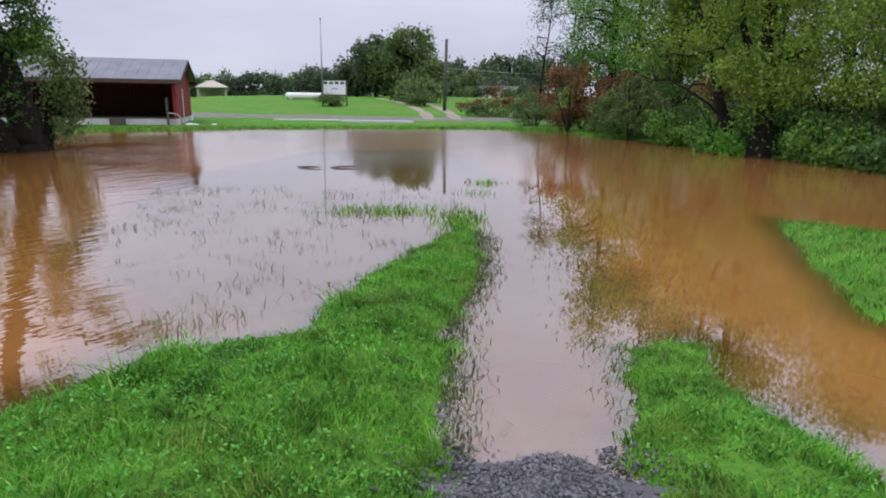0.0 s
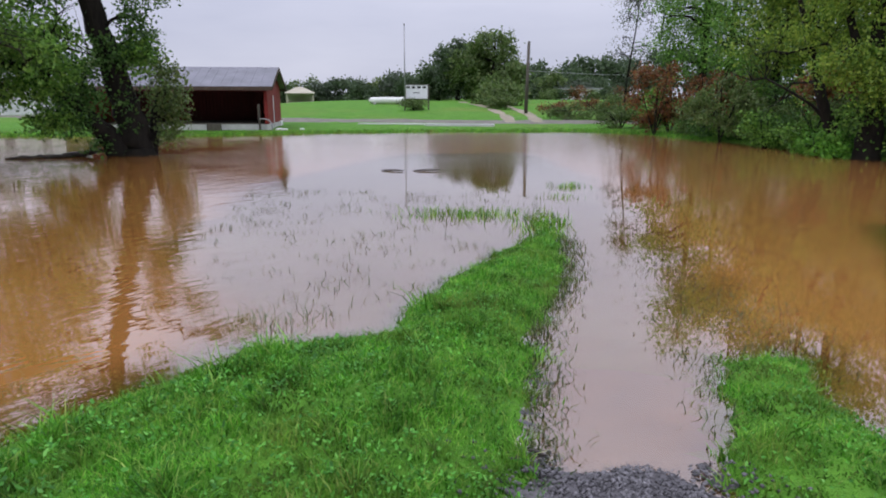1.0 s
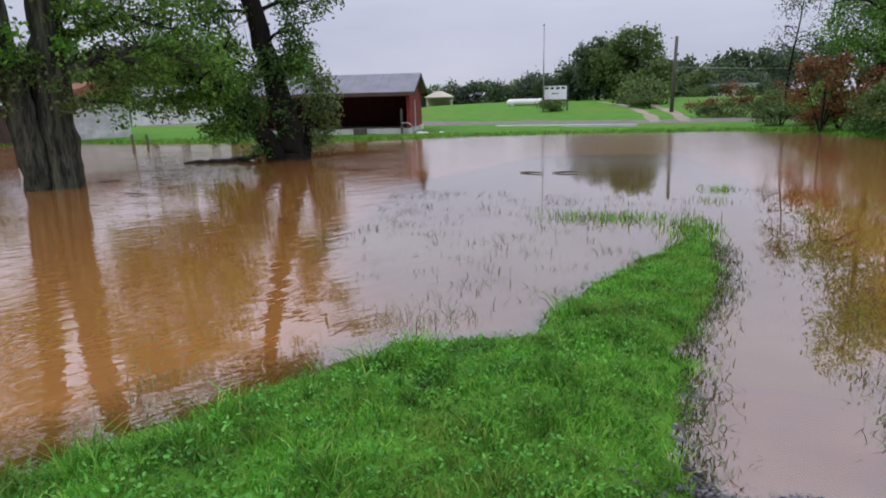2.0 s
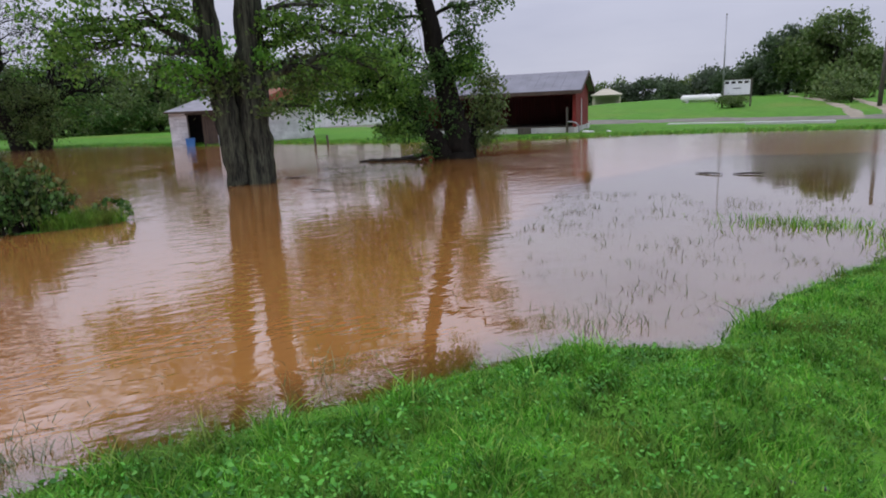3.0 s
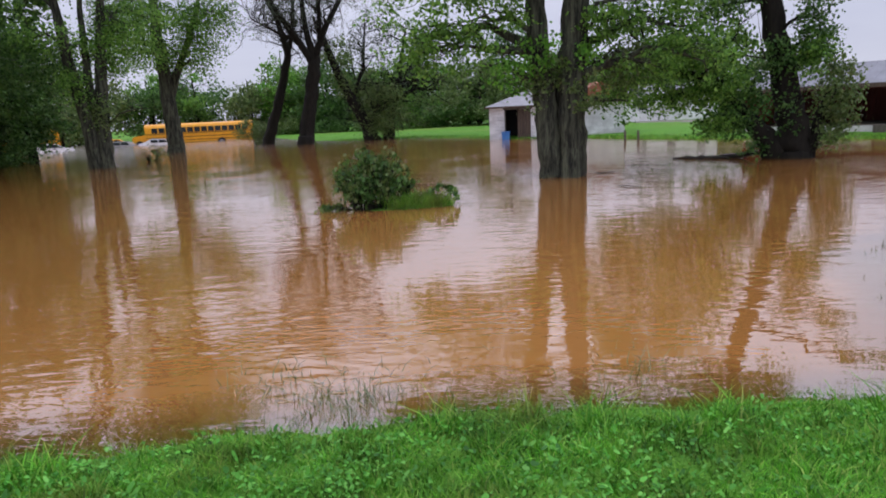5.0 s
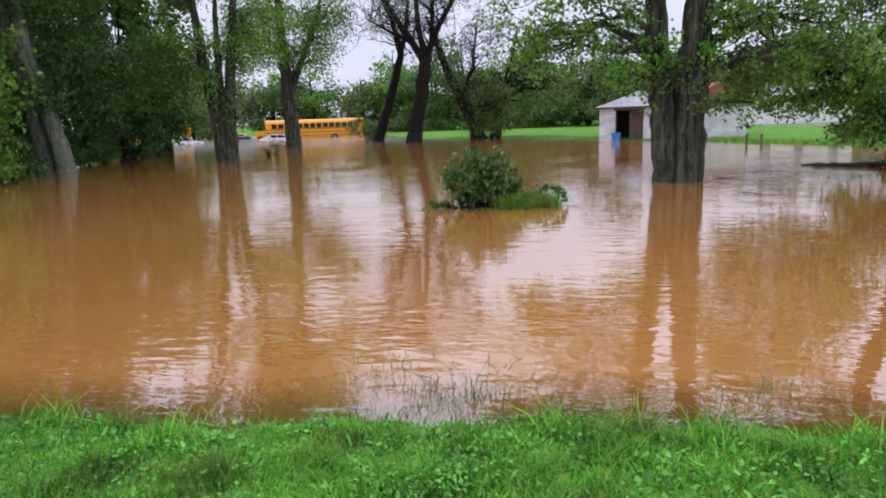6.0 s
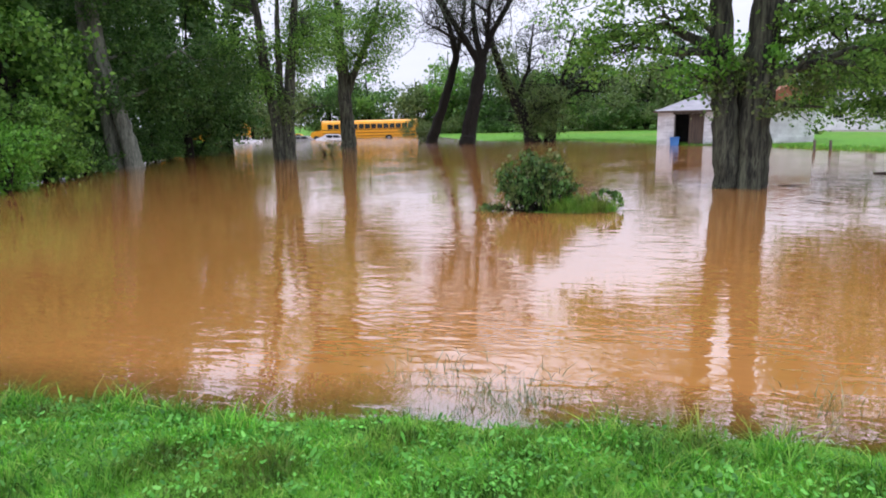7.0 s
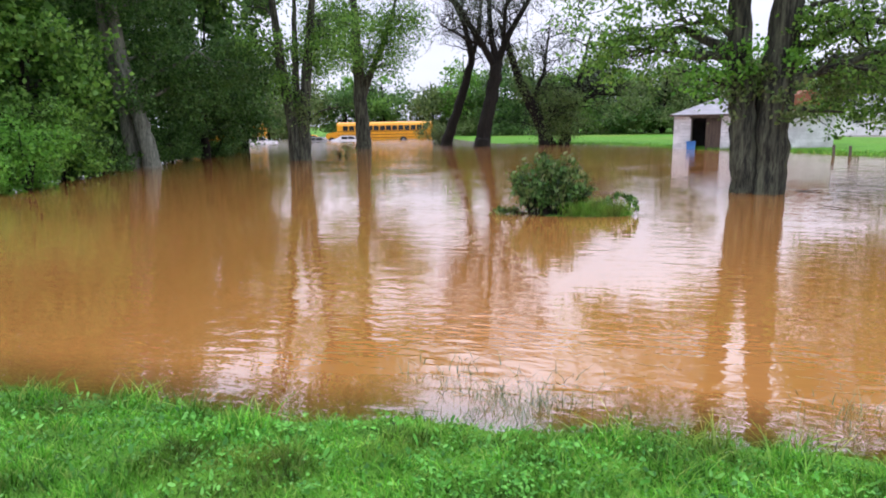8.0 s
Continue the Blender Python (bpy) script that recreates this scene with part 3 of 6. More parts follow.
strip("lane", [(0.75, -14), (0.55, -2), (0.5, 1.2), (0.5, 2.3), (0.5, 3.2), (0.6, 4.2)], 1.0, M_GRAVEL, 0.035, "wet gravel lane running down into the flood", seed=2)
strip("gravel_road", [(-45, 46), (-30, 44.5), (-14, 43.5), (0, 43), (8, 44)], 4.2, M_ROAD, 0.02, "grey gravel road across the lawn", seed=3)
strip("track", [(-1.0, 42.5), (-1.6, 50), (-3.6, 60), (-7, 70)], 0.9, M_TRACK, 0.03, "pale wheel rut of a field track", "track", 4)
strip("track", [(0.8, 42.5), (0.4, 50), (-1.4, 60), (-5, 71)], 0.9, M_TRACK, 0.03, "pale wheel rut of a field track", "track", 5)
for k, (x0, x1, y0) in enumerate(((-10.6, -6.3, 39.6), (-6.1, -1.9, 38.4))):
    slab = boxed("concrete_slab", (x0, x1, y0, y0 + 0.7, 0.05, ground_z(x0 + 1.5, y0) + (0.05 if k == 0 else 0.13)), M_CONCRETE, bevel=0.03)
    tagged(slab, "pale wet concrete slab on the lawn beside the flood", "slab", "slabs on the lawn")

# ---------------------------------------------------------------- red shelter
def red_shelter():
    m = pose(-13.8, 33.2, 0.0, 0, 0, 14)   # origin: the front corner at the open gable; the building runs to -x, its depth to +y
    ob = thing("red_shelter", m, "barn-red open-fronted wooden shelter with a grey metal roof", "shed")
    L, D, z0, eave, ridge = 9.2, 5.2, 0.42, 2.5, 3.42
    boxed("foundation", (-L, 0, 0.02, D, -0.4, z0), M_CONCRETE, ob, "pale concrete base")
    boxed("floor", (-L + 0.1, -0.12, 0.1, D - 0.12, z0, z0 + 0.05), M_TIMBER, ob)
    # back wall, header and far post wear the red with shade painted in
    boxed("back_wall", (-L, 0, D, D + 0.03, z0, eave + 0.05), M_RED_IN, ob)
    n = 44
    for i in range(n):
        x = -L + i * L / n
        boxed("board", (x + 0.006, x + L / n - 0.006, D - 0.05, D, z0, eave + 0.05), M_RED_IN, ob)
    gable = lambda y: eave + (ridge - eave) * (1 - abs(y - D / 2) / (D / 2))
    for xw in (0.0, -L + 0.05):
        for i in range(22):
            y0, y1 = i * D / 22 + 0.005, (i + 1) * D / 22 - 0.005
            bm = bmesh.new()
            vs = [bm.verts.new(p) for p in ((xw, y0, z0), (xw, y1, z0), (xw, y1, gable(y1) - 0.04), (xw, y0, gable(y0) - 0.04), (xw - 0.05, y0, z0), (xw - 0.05, y1, z0), (xw - 0.05, y1, gable(y1) - 0.04), (xw - 0.05, y0, gable(y0) - 0.04))]
            for q in ((0, 1, 2, 3), (7, 6, 5, 4), (0, 4, 5, 1), (1, 5, 6, 2), (2, 6, 7, 3), (3, 7, 4, 0)):
                bm.faces.new([vs[k] for k in q])
            part("board", bm, M_RED, ob)
    boxed("header_beam", (-L, 0, 0.0, 0.14, eave - 0.36, eave - 0.02), M_RED_IN, ob)
    for x in (-0.1, -L + 0.1):
        boxed("post", (x - 0.08, x + 0.08, 0.0, 0.16, z0, eave - 0.36), M_RED_IN if x < -0.2 else M_RED, ob)
    for i in range(7):
        x = -L + 0.4 + i * (L - 0.8) / 6
        boxed("rafter", (x - 0.04, x + 0.04, 0.1, D - 0.1, eave - 0.02, eave + 0.10), M_TIMBER, ob)
    pitch = math.atan2(ridge - eave, D / 2)
    for s in (0, 1):
        bm = bmesh.new()
        o = 0.5
        y_low, z_low = (-o, eave - o * math.tan(pitch)) if s == 0 else (D + o, eave - o * math.tan(pitch))
        pts = [(-L - 0.35, y_low, z_low), (0.35, y_low, z_low), (0.35, D / 2, ridge), (-L - 0.35, D / 2, ridge)]
        lo = [bm.verts.new((x, y, z + 0.02)) for x, y, z in pts]
        hi = [bm.verts.new((x, y, z + 0.075)) for x, y, z in pts]
        bm.faces.new(lo)
        bm.faces.new(hi[::-1])
        for i in range(4):
            bm.faces.new((lo[i], hi[i], hi[(i + 1) % 4], lo[(i + 1) % 4]))
        bmesh.ops.recalc_face_normals(bm, faces=bm.faces)
        roof = part("roof", bm, M_ROOF, ob, "weathered grey metal roof slope")
        for i in range(20):
            x = -L - 0.2 + i * (L + 0.4) / 19
            bm = bmesh.new()
            a, b = Vector((x, y_low, z_low + 0.075)), Vector((x, D / 2, ridge + 0.075))
            vs = [bm.verts.new(p + Vector(d)) for p in (a, b) for d in ((-0.015, 0, -0.01), (0.015, 0, -0.01), (0.01, 0, 0.012), (-0.01, 0, 0.012))]
            for q in ((0, 1, 2, 3), (7, 6, 5, 4), (0, 4, 5, 1), (1, 5, 6, 2), (2, 6, 7, 3), (3, 7, 4, 0)):
                bm.faces.new([vs[k] for k in q])
            part("roof_seam", bm, M_ROOF, roof)
        boxed("fascia", (-L - 0.35, 0.35, (y_low - 0.03) if s == 0 else y_low, y_low if s == 0 else y_low + 0.03, z_low - 0.13, z_low + 0.05), M_BROWN_DOOR, ob)
    for s in (0, 1):
        bm = bmesh.new()
        ya, za = (-0.42, eave - 0.42 * math.tan(pitch)) if s == 0 else (D + 0.42, eave - 0.42 * math.tan(pitch))
        vs = [bm.verts.new(p) for x in (0.352, 0.382) for p in ((x, ya, za - 0.12), (x, ya, za + 0.05), (x, D / 2, ridge + 0.07), (x, D / 2, ridge - 0.12))]
        for q in ((0, 1, 2, 3), (7, 6, 5, 4), (0, 4, 5, 1), (1, 5, 6, 2), (2, 6, 7, 3), (3, 7, 4, 0)):
            bm.faces.new([vs[k] for k in q])
        bmesh.ops.recalc_face_normals(bm, faces=bm.faces)
        part("bargeboard", bm, M_BROWN_DOOR, ob)
    boxed("trim_board", (0.004, 0.03, 2.0, 2.2, 0.25, 1.95), M_CONCRETE, ob, "faded pale upright board")
    boxed("pier", (-0.1, 0.1, 0.0, 0.5, -0.2, z0 + 0.02), M_WHITE, ob, "whitewashed corner pier", 0.02)
    boxed("pier", (-0.1, 0.1, D - 0.9, D, -0.2, z0 + 0.02), M_WHITE, ob, "whitewashed corner pier", 0.02)
    return ob


red_shelter()
rng0 = np.random.default_rng(3)
pipe = Tubes(rng0)
pipe.add([(0, 0, 0), (-0.02, 0, 0.42), (-0.15, -0.02, 0.56), (-0.4, -0.05, 0.64), (-0.62, -0.06, 0.62)], [0.04] * 5, 8)
ob = link_mesh("drain_pipe", pipe.mesh("drain_pipe"), M_STEEL)
ob.matrix_basis = pose(-13.55, 33.05, 0.08, 0, 0, 15)
tagged(ob, "bent grey pipe beside the red shelter", "pipe")
ob = boxed("post", (-0.06, 0.06, -0.06, 0.06, 0, 1.45), M_TIMBER, bevel=0.02)
ob.matrix_basis = pose(-14.2, 32.95, 0.05, 0, 0, 15)
tagged(ob, "weathered grey post in front of the shelter", "post")
ob = boxed("crate", (-0.35, 0.35, -0.25, 0.25, 0, 0.42), M_TIMBER, bevel=0.03)
ob.matrix_basis = pose(-16.4, 32.15, 0.05, 0, 0, 20)
tagged(ob, "dark wet crate on the grass by the shelter", "crate")
for x, y, s in ((-13.2, 33.2, 0.16), (-12.2, 33.9, 0.10), (-13.0, 33.5, 0.12)):
    bm = bmesh.new()
    bmesh.ops.create_icosphere(bm, subdivisions=2, radius=s)
    for v in bm.verts:
        v.co = Vector((v.co.x * 1.5, v.co.y, v.co.z * 0.5)) * (1 + 0.25 * noise.noise(v.co * 9))
    ob = part("litter", bm, M_WHITE, smooth=True)
    ob.matrix_basis = pose(x, y, ground_z(x, y) + s * 0.3)
    tagged(ob, "crumpled white litter left on the wet grass", "litter", "litter by the shelter")

# ---------------------------------------------------------------- white buildings
def block_wall(parent, x0, x1, z0, z1, y, openings=(), rows=9, length=0.42):
    """A wall of blocks in running bond with thin joints; openings: (x0, x1, z0, z1)."""
    boxed("wall_core", (x0, x1, y + 0.03, y + 0.17, z0, z1), M_CONCRETE, parent) if not openings else None
    h = (z1 - z0) / rows
    for r in range(rows):
        x = x0 - (length / 2 if r % 2 else 0)
        while x < x1 - 0.01:
            a, b = max(x, x0) + 0.006, min(x + length, x1) - 0.006
            for o in openings:
                if o[2] - 0.05 < z0 + (r + 0.5) * h < o[3]:
                    a, b = (max(a, o[1]), b) if o[0] < a < o[1] else (a, b)
                    a, b = (a, min(b, o[0])) if o[0] < b < o[1] else (a, b)
            za, zb = z0 + r * h + 0.006, z0 + (r + 1) * h - 0.006
            x += length
            if b - a < 0.05:
                continue
            mid = (a + b) / 2
            if any(o[0] < mid < o[1] and o[2] - 0.05 < (za + zb) / 2 < o[3] for o in openings):
                continue
            boxed("block", (a, b, y, y + 0.18, za, zb), M_BLOCK, parent)


def white_hut():
    # along the front from the corner: to the right and slightly nearer to the lane of view
    ob = thing("white_hut", pose(-37.6, 24.3, 0.0, 0, 0, 52), "small whitewashed block hut with a hipped roof and dark doorway", "hut")
    L, D, e, r = 5.6, 5.0, 2.2, 3.25
    block_wall(ob, 0, L, -0.3, e, 0, ((1.05, 2.85, -0.3, 1.98),), 11)
    boxed("side_wall", (0, 0.18, 0.19, D, -0.3, e), M_BLOCK, ob)
    boxed("side_wall", (L - 0.18, L, 0.19, D, -0.3, e), M_BLOCK, ob)
    boxed("back_wall", (0.18, L - 0.18, D - 0.18, D, -0.3, e), M_BLOCK, ob)
    # an added black sheet stands in for the shade behind the doorway
    boxed("interior_shade_sheet", (0.25, L - 0.25, 1.6, 1.65, -0.3, e), M_BLACK, ob)
    boxed("lintel", (0.95, 2.95, -0.02, 0.16, 1.98, e), M_TIMBER, ob)
    for i in range(5):
        x = 1.95 + i * 0.18
        boxed("door_board", (x + 0.005, x + 0.175, 0.02, 0.08, 0.0, 1.97), M_BROWN_DOOR, ob)
    boxed("door_frame", (1.05, 1.13, -0.015, 0.16, -0.3, 1.98), M_TIMBER, ob)
    bm = bmesh.new()
    o = 0.28
    lo = [bm.verts.new(p) for p in ((-o, -o, e), (L + o, -o, e), (L + o, D + o, e), (-o, D + o, e))]
    hi = [bm.verts.new(p) for p in ((2.4, D / 2, r), (L - 2.4, D / 2, r))]
    bm.faces.new(lo[::-1])
    bm.faces.new((lo[0], lo[1], hi[1], hi[0]))
    bm.faces.new((lo[1], lo[2], hi[1]))
    bm.faces.new((lo[2], lo[3], hi[0], hi[1]))
    bm.faces.new((lo[3], lo[0], hi[0]))
    part("roof", bm, M_SHINGLE, ob, "pale grey hipped roof")
    boxed("eave_board", (-o, L + o, -o - 0.03, -o, e - 0.1, e + 0.02), M_BROWN_DOOR, ob)
    return ob


white_hut()
ob = thing("bin", pose(-36.8, 25.1, 0.0, 0, 0, 52), "blue plastic bin standing at the hut doorway", "bin")
bm = bmesh.new()
prism(bm, [(-0.24, -0.1), (0.24, -0.1), (0.28, 0.5), (-0.28, 0.5)], -0.22, 0.22)
part("tub", bm, M_BLUE, ob)
boxed("rim", (-0.31, 0.31, -0.25, 0.25, 0.48, 0.53), M_BLUE, ob, bevel=0.02)


def white_garage():
    ob = thing("white_garage", pose(-33.4, 28.4, 0.0, 0, 0, 67), "whitewashed block garage with a rusty sloping roof, half hidden by leaves", "garage")
    L, D = 3.4, 4.4
    block_wall(ob, -0.6, L, -0.3, 2.35, 0, (), 11)
    boxed("side_wall", (L - 0.18, L, 0.19, D, -0.3, 2.35), M_BLOCK, ob)
    boxed("side_wall", (-0.6, -0.42, 0.19, D, -0.3, 2.35), M_BLOCK, ob)
    bm = bmesh.new()
    prism(bm, [(-0.9, 2.36), (L + 0.35, 2.36), (L + 0.3, 2.44), (1.7, 3.55), (-0.9, 2.5)], -0.35, D + 0.2)
    part("roof", bm, M_RUST, ob, "rust-brown metal roof")
    return ob


white_garage()


def long_white_barn():
    ob = thing("long_barn", pose(-45.5, 45.0, 0.62, 0, 0, 43), "long low white outbuilding far behind the trees", "barn")
    L, D = 8.2, 5
    bm = bmesh.new()
    box(bm, 0, L, 0, D, -0.5, 2.2)
    part("wall", bm, M_WHITE, ob)
    bm = bmesh.new()
    prism(bm, [(-0.3, 2.2), (D + 0.3, 2.2), (D / 2, 3.2)], -0.2, L + 0.2)
    roof = part("roof", bm, M_SHINGLE, ob)
    roof.matrix_basis = pose(0, 0, 0, 0, 0, 90) @ pose(0, 0, 0) @ Matrix.Diagonal((1, -1, 1, 1))
    for i in range(3):
        x = 1.2 + i * 2.6
        win = boxed("window", (x, x + 0.9, -0.04, -0.01, 0.7, 1.6), M_WHITE, ob)
        boxed("pane", (x + 0.08, x + 0.82, -0.06, -0.042, 0.78, 1.52), M_GLASS, win)
    return ob


long_white_barn()

# posts standing in the water by the white garage
for x, y, h in ((-26.35, 25.85, 0.55), (-26.3, 26.8, 0.5)):
    ob = boxed("post", (-0.055, 0.055, -0.055, 0.055, -0.6, h), M_TIMBER, bevel=0.015)
    ob.matrix_basis = pose(x, y, 0, 1.5, -2, 20)
    tagged(ob, "short weathered timber post at the water's edge", "post", "posts at the edge")

# ---------------------------------------------------------------- the field: sign, poles, tank, pavilion
FX, FY = -9.58, 56.2
sign = thing("sign", pose(FX, FY, ground_z(FX, FY), 0, 0, 10), "white notice board on two dark posts over a clipped hedge", "sign")
for x in (-1.02, 1.02):
    boxed("post", (x - 0.07, x + 0.07, -0.05, 0.07, -0.2, 2.18), M_TIMBER, sign)
board = boxed("board", (-0.95, 0.95, -0.04, 0.03, 0.95, 2.1), M_SIGN, sign)
boxed("cap", (-1.1, 1.1, -0.06, 0.08, 2.1, 2.17), M_TIMBER, sign)
for x in (-0.75, -0.28, 0.2, 0.66):
    boxed("bar", (x - 0.15, x + 0.15, -0.052, -0.042, 1.82, 2.0), M_BLACK, board, "dark bar in place of a letter")
boxed("bar", (-0.3, 0.25, -0.052, -0.042, 1.42, 1.48), M_GLASS, board, "thin blue-grey line of small writing")
ob = thing("flagpole", pose(-10.5, 55.5, ground_z(-10.5, 55.5)), "thin bare metal flagpole beside the notice board", "flagpole")
bm = bmesh.new()
bmesh.ops.create_cone(bm, cap_ends=True, segments=10, radius1=0.075, radius2=0.045, depth=7.2, matrix=Matrix.Translation((0, 0, 3.5)))
part("pole", bm, M_STEEL, ob, smooth=True)
bm = bmesh.new()
bmesh.ops.create_uvsphere(bm, u_segments=8, v_segments=6, radius=0.08, matrix=Matrix.Translation((0, 0, 7.12)))
part("finial", bm, M_STEEL, ob, smooth=True)
UX, UY = -0.05, 52.0
ob = thing("utility_pole", pose(UX, UY, ground_z(UX, UY), 0, 1, 0), "dark timber utility pole beside the field track", "utility pole")
bm = bmesh.new()
bmesh.ops.create_cone(bm, cap_ends=True, segments=12, radius1=0.15, radius2=0.11, depth=5.8, matrix=Matrix.Translation((0, 0, 2.6)))
part("pole", bm, M_TIMBER, ob, smooth=True)
boxed("bracket", (-0.05, 0.28, -0.05, 0.05, 3.0, 3.12), M_STEEL, ob)
cable = Tubes(rng0)
cx = np.linspace(0, 1, 16)
cable.add(np.stack([UX + 24 * cx, UY + 6 * cx, 3.9 + 0.6 * cx - 1.2 * np.sin(cx * math.pi) * 0.5], 1), [0.018] * 16, 5)
tagged(link_mesh("cable", cable.mesh("cable"), M_STEEL), "thin sagging cable from the utility pole", "cable")
TX, TY = -14.0, 64.5
tank = thing("tank", pose(TX, TY, ground_z(TX, TY), 0, 0, 12), "long white horizontal storage tank lying on the field", "tank")
bm = bmesh.new()
bmesh.ops.create_uvsphere(bm, u_segments=20, v_segments=16, radius=0.33)
for v in bm.verts:
    v.co = Vector((v.co.z + math.copysign(1.55, v.co.z) if abs(v.co.z) > 0.01 else v.co.z, v.co.x, v.co.y + 0.40))
part("shell", bm, M_TANK, tank, smooth=True)
for x in (-1.3, 1.3):
    boxed("cradle", (x - 0.12, x + 0.12, -0.4, 0.4, -0.1, 0.28), M_CONCRETE, tank)
boxed("valve_box", (-0.12, 0.12, -0.1, 0.1, 0.72, 0.84), M_STEEL, tank)
PX, PY = -30.2, 84.0
pav = thing("pavilion", pose(PX, PY, ground_z(PX, PY), 0, 0, 20), "small tan pavilion with a shallow hipped roof at the field's edge", "pavilion")
for x in (-1.7, 1.7):
    for y in (0, 3):
        boxed("post", (x - 0.12, x + 0.12, y - 0.12, y + 0.12, -0.2, 1.3), M_TAN, pav)
boxed("back_wall", (-1.6, 1.6, 2.9, 3.0, -0.2, 1.25), M_TAN, pav)
boxed("beam", (-1.85, 1.85, -0.14, 0.1, 1.12, 1.32), M_TAN, pav)
bm = bmesh.new()
lo = [bm.verts.new(p) for p in ((-2.1, -0.4, 1.32), (2.1, -0.4, 1.32), (2.1, 3.4, 1.32), (-2.1, 3.4, 1.32))]
hi = [bm.verts.new(p) for p in ((-0.4, 1.5, 2.15), (0.4, 1.5, 2.15))]
bm.faces.new(lo[::-1])
for q in ((lo[0], lo[1], hi[1], hi[0]), (lo[1], lo[2], hi[1]), (lo[2], lo[3], hi[0], hi[1]), (lo[3], lo[0], hi[0])):
    bm.faces.new(q)
part("roof", bm, M_TAN, pav)
# white building and vehicles beyond the hedge on the right
ob = thing("far_building", pose(5.8, 112, 2.2, 0, 0, -4), "low white building far off beyond the hedge", "building")
boxed("wall", (0, 6.6, 0, 5, -1.8, 1.0), M_WHITE, ob)
boxed("roof", (-0.3, 6.9, -0.3, 5.3, 1.0, 1.22), M_SHINGLE, ob)
for i in range(3):
    boxed("window", (0.8 + i * 2.0, 1.4 + i * 2.0, -0.03, -0.005, 0.3, 0.8), M_GLASS, ob)

# ---------------------------------------------------------------- school buses and cars in the flood
def wheel(parent, x, y, r=0.5):
    bm = bmesh.new()
    bmesh.ops.create_cone(bm, cap_ends=True, segments=20, radius1=r, radius2=r, depth=0.28, matrix=pose(x, y, r, 90))
    w = part("wheel", bm, M_RUBBER, parent, "black tyre")
    bm = bmesh.new()
    bmesh.ops.create_cone(bm, cap_ends=True, segments=16, radius1=r * 0.55, radius2=r * 0.5, depth=0.31, matrix=pose(x, y, r, 90))
    part("rim", bm, M_STEEL, w)


def school_bus(m, label):
    """Origin on the road under the front of the body; the body runs to +x, the hood to -x; the seen side faces -y."""
    ob = thing("school_bus", m, label, "bus", "flooded school buses")
    L, W = 12.4, 2.4
    outline = [(0, 0.62), (0, 2.45), (0.12, 2.7), (0.4, 2.84), (0.8, 2.9), (W - 0.8, 2.9), (W - 0.4, 2.84), (W - 0.12, 2.7), (W, 2.45), (W, 0.62)]
    bm = bmesh.new()
    a = [bm.verts.new((0, y, z)) for y, z in outline]
    b = [bm.verts.new((L, y, z)) for y, z in outline]
    bm.faces.new(a[::-1])
    bm.faces.new(b)
    for i in range(len(a)):
        j = (i + 1) % len(a)
        bm.faces.new((a[i], a[j], b[j], b[i]))
    bmesh.ops.recalc_face_normals(bm, faces=bm.faces)
    body = part("body", bm, M_BUS, ob, "glossy yellow body")
    for i in range(14):
        x = 0.75 + i * 0.8
        w = boxed("window", (x, x + 0.66, -0.02, 0.01, 1.82, 2.42), M_BLACK, body)
        boxed("pane", (x + 0.05, x + 0.61, -0.028, -0.022, 2.14, 2.37), M_GLASS, w)
        boxed("pane", (x + 0.05, x + 0.61, -0.028, -0.022, 1.87, 2.11), M_GLASS, w)
    for z in (1.68, 1.25, 0.86):
        boxed("rub_rail", (0.05, L - 0.02, -0.035, 0.0, z, z + 0.07), M_BLACK, body, "black rub rail")
    boxed("windscreen", (-0.02, 0.0, 0.2, W - 0.2, 1.75, 2.5), M_GLASS, body)
    bm = bmesh.new()
    prism(bm, [(-1.5, 0.7), (0, 0.7), (0, 1.72), (-0.4, 1.66), (-1.35, 1.5), (-1.5, 1.35)], 0.25, W - 0.25)
    bmesh.ops.bevel(bm, geom=list(bm.edges), offset=0.06, segments=2, affect="EDGES")
    part("hood", bm, M_BUS, ob)
    boxed("bumper", (-1.62, -1.45, 0.1, W - 0.1, 0.55, 0.8), M_BLACK, ob)
    boxed("bumper", (L, L + 0.15, 0.1, W - 0.1, 0.55, 0.8), M_BLACK, ob)
    for x in (-0.7, 8.6):
        wheel(ob, x, 0.1)
        wheel(ob, x, W - 0.1)
    return ob


school_bus(pose(-84.6, 6.1, -0.56, 0, 0, 79.3), "yellow school bus standing in the brown flood")
school_bus(pose(-97.0, -15.6, -0.65, 0, 0, 88), "yellow school bus half hidden behind a tree in the flood")


def flooded_car(m, paint, label):
    ob = thing("car", m, label, "car", "flooded cars")
    bm = bmesh.new()
    prism(bm, [(-2.2, 0.3), (2.2, 0.3), (2.25, 0.75), (1.3, 0.92), (0.6, 1.36), (-0.9, 1.4), (-1.7, 0.98), (-2.2, 0.9)], -0.85, 0.85)
    bmesh.ops.bevel(bm, geom=list(bm.edges), offset=0.08, segments=2, affect="EDGES")
    body = part("body", bm, paint, ob, smooth=False)
    for x0, x1 in ((-0.85, -0.1), (0.0, 0.65)):
        bm = bmesh.new()
        prism(bm, [(x0, 0.95), (x1 + (0.3 if x0 == 0 else 0), 0.95), (x1, 1.28), (x0 + (0.0 if x0 == 0 else -0.02), 1.3)], -0.87, -0.855)
        part("window", bm, M_GLASS, body)
    for x in (-1.4, 1.4):
        wheel(ob, x, -0.8, 0.32)
        wheel(ob, x, 0.8, 0.32)


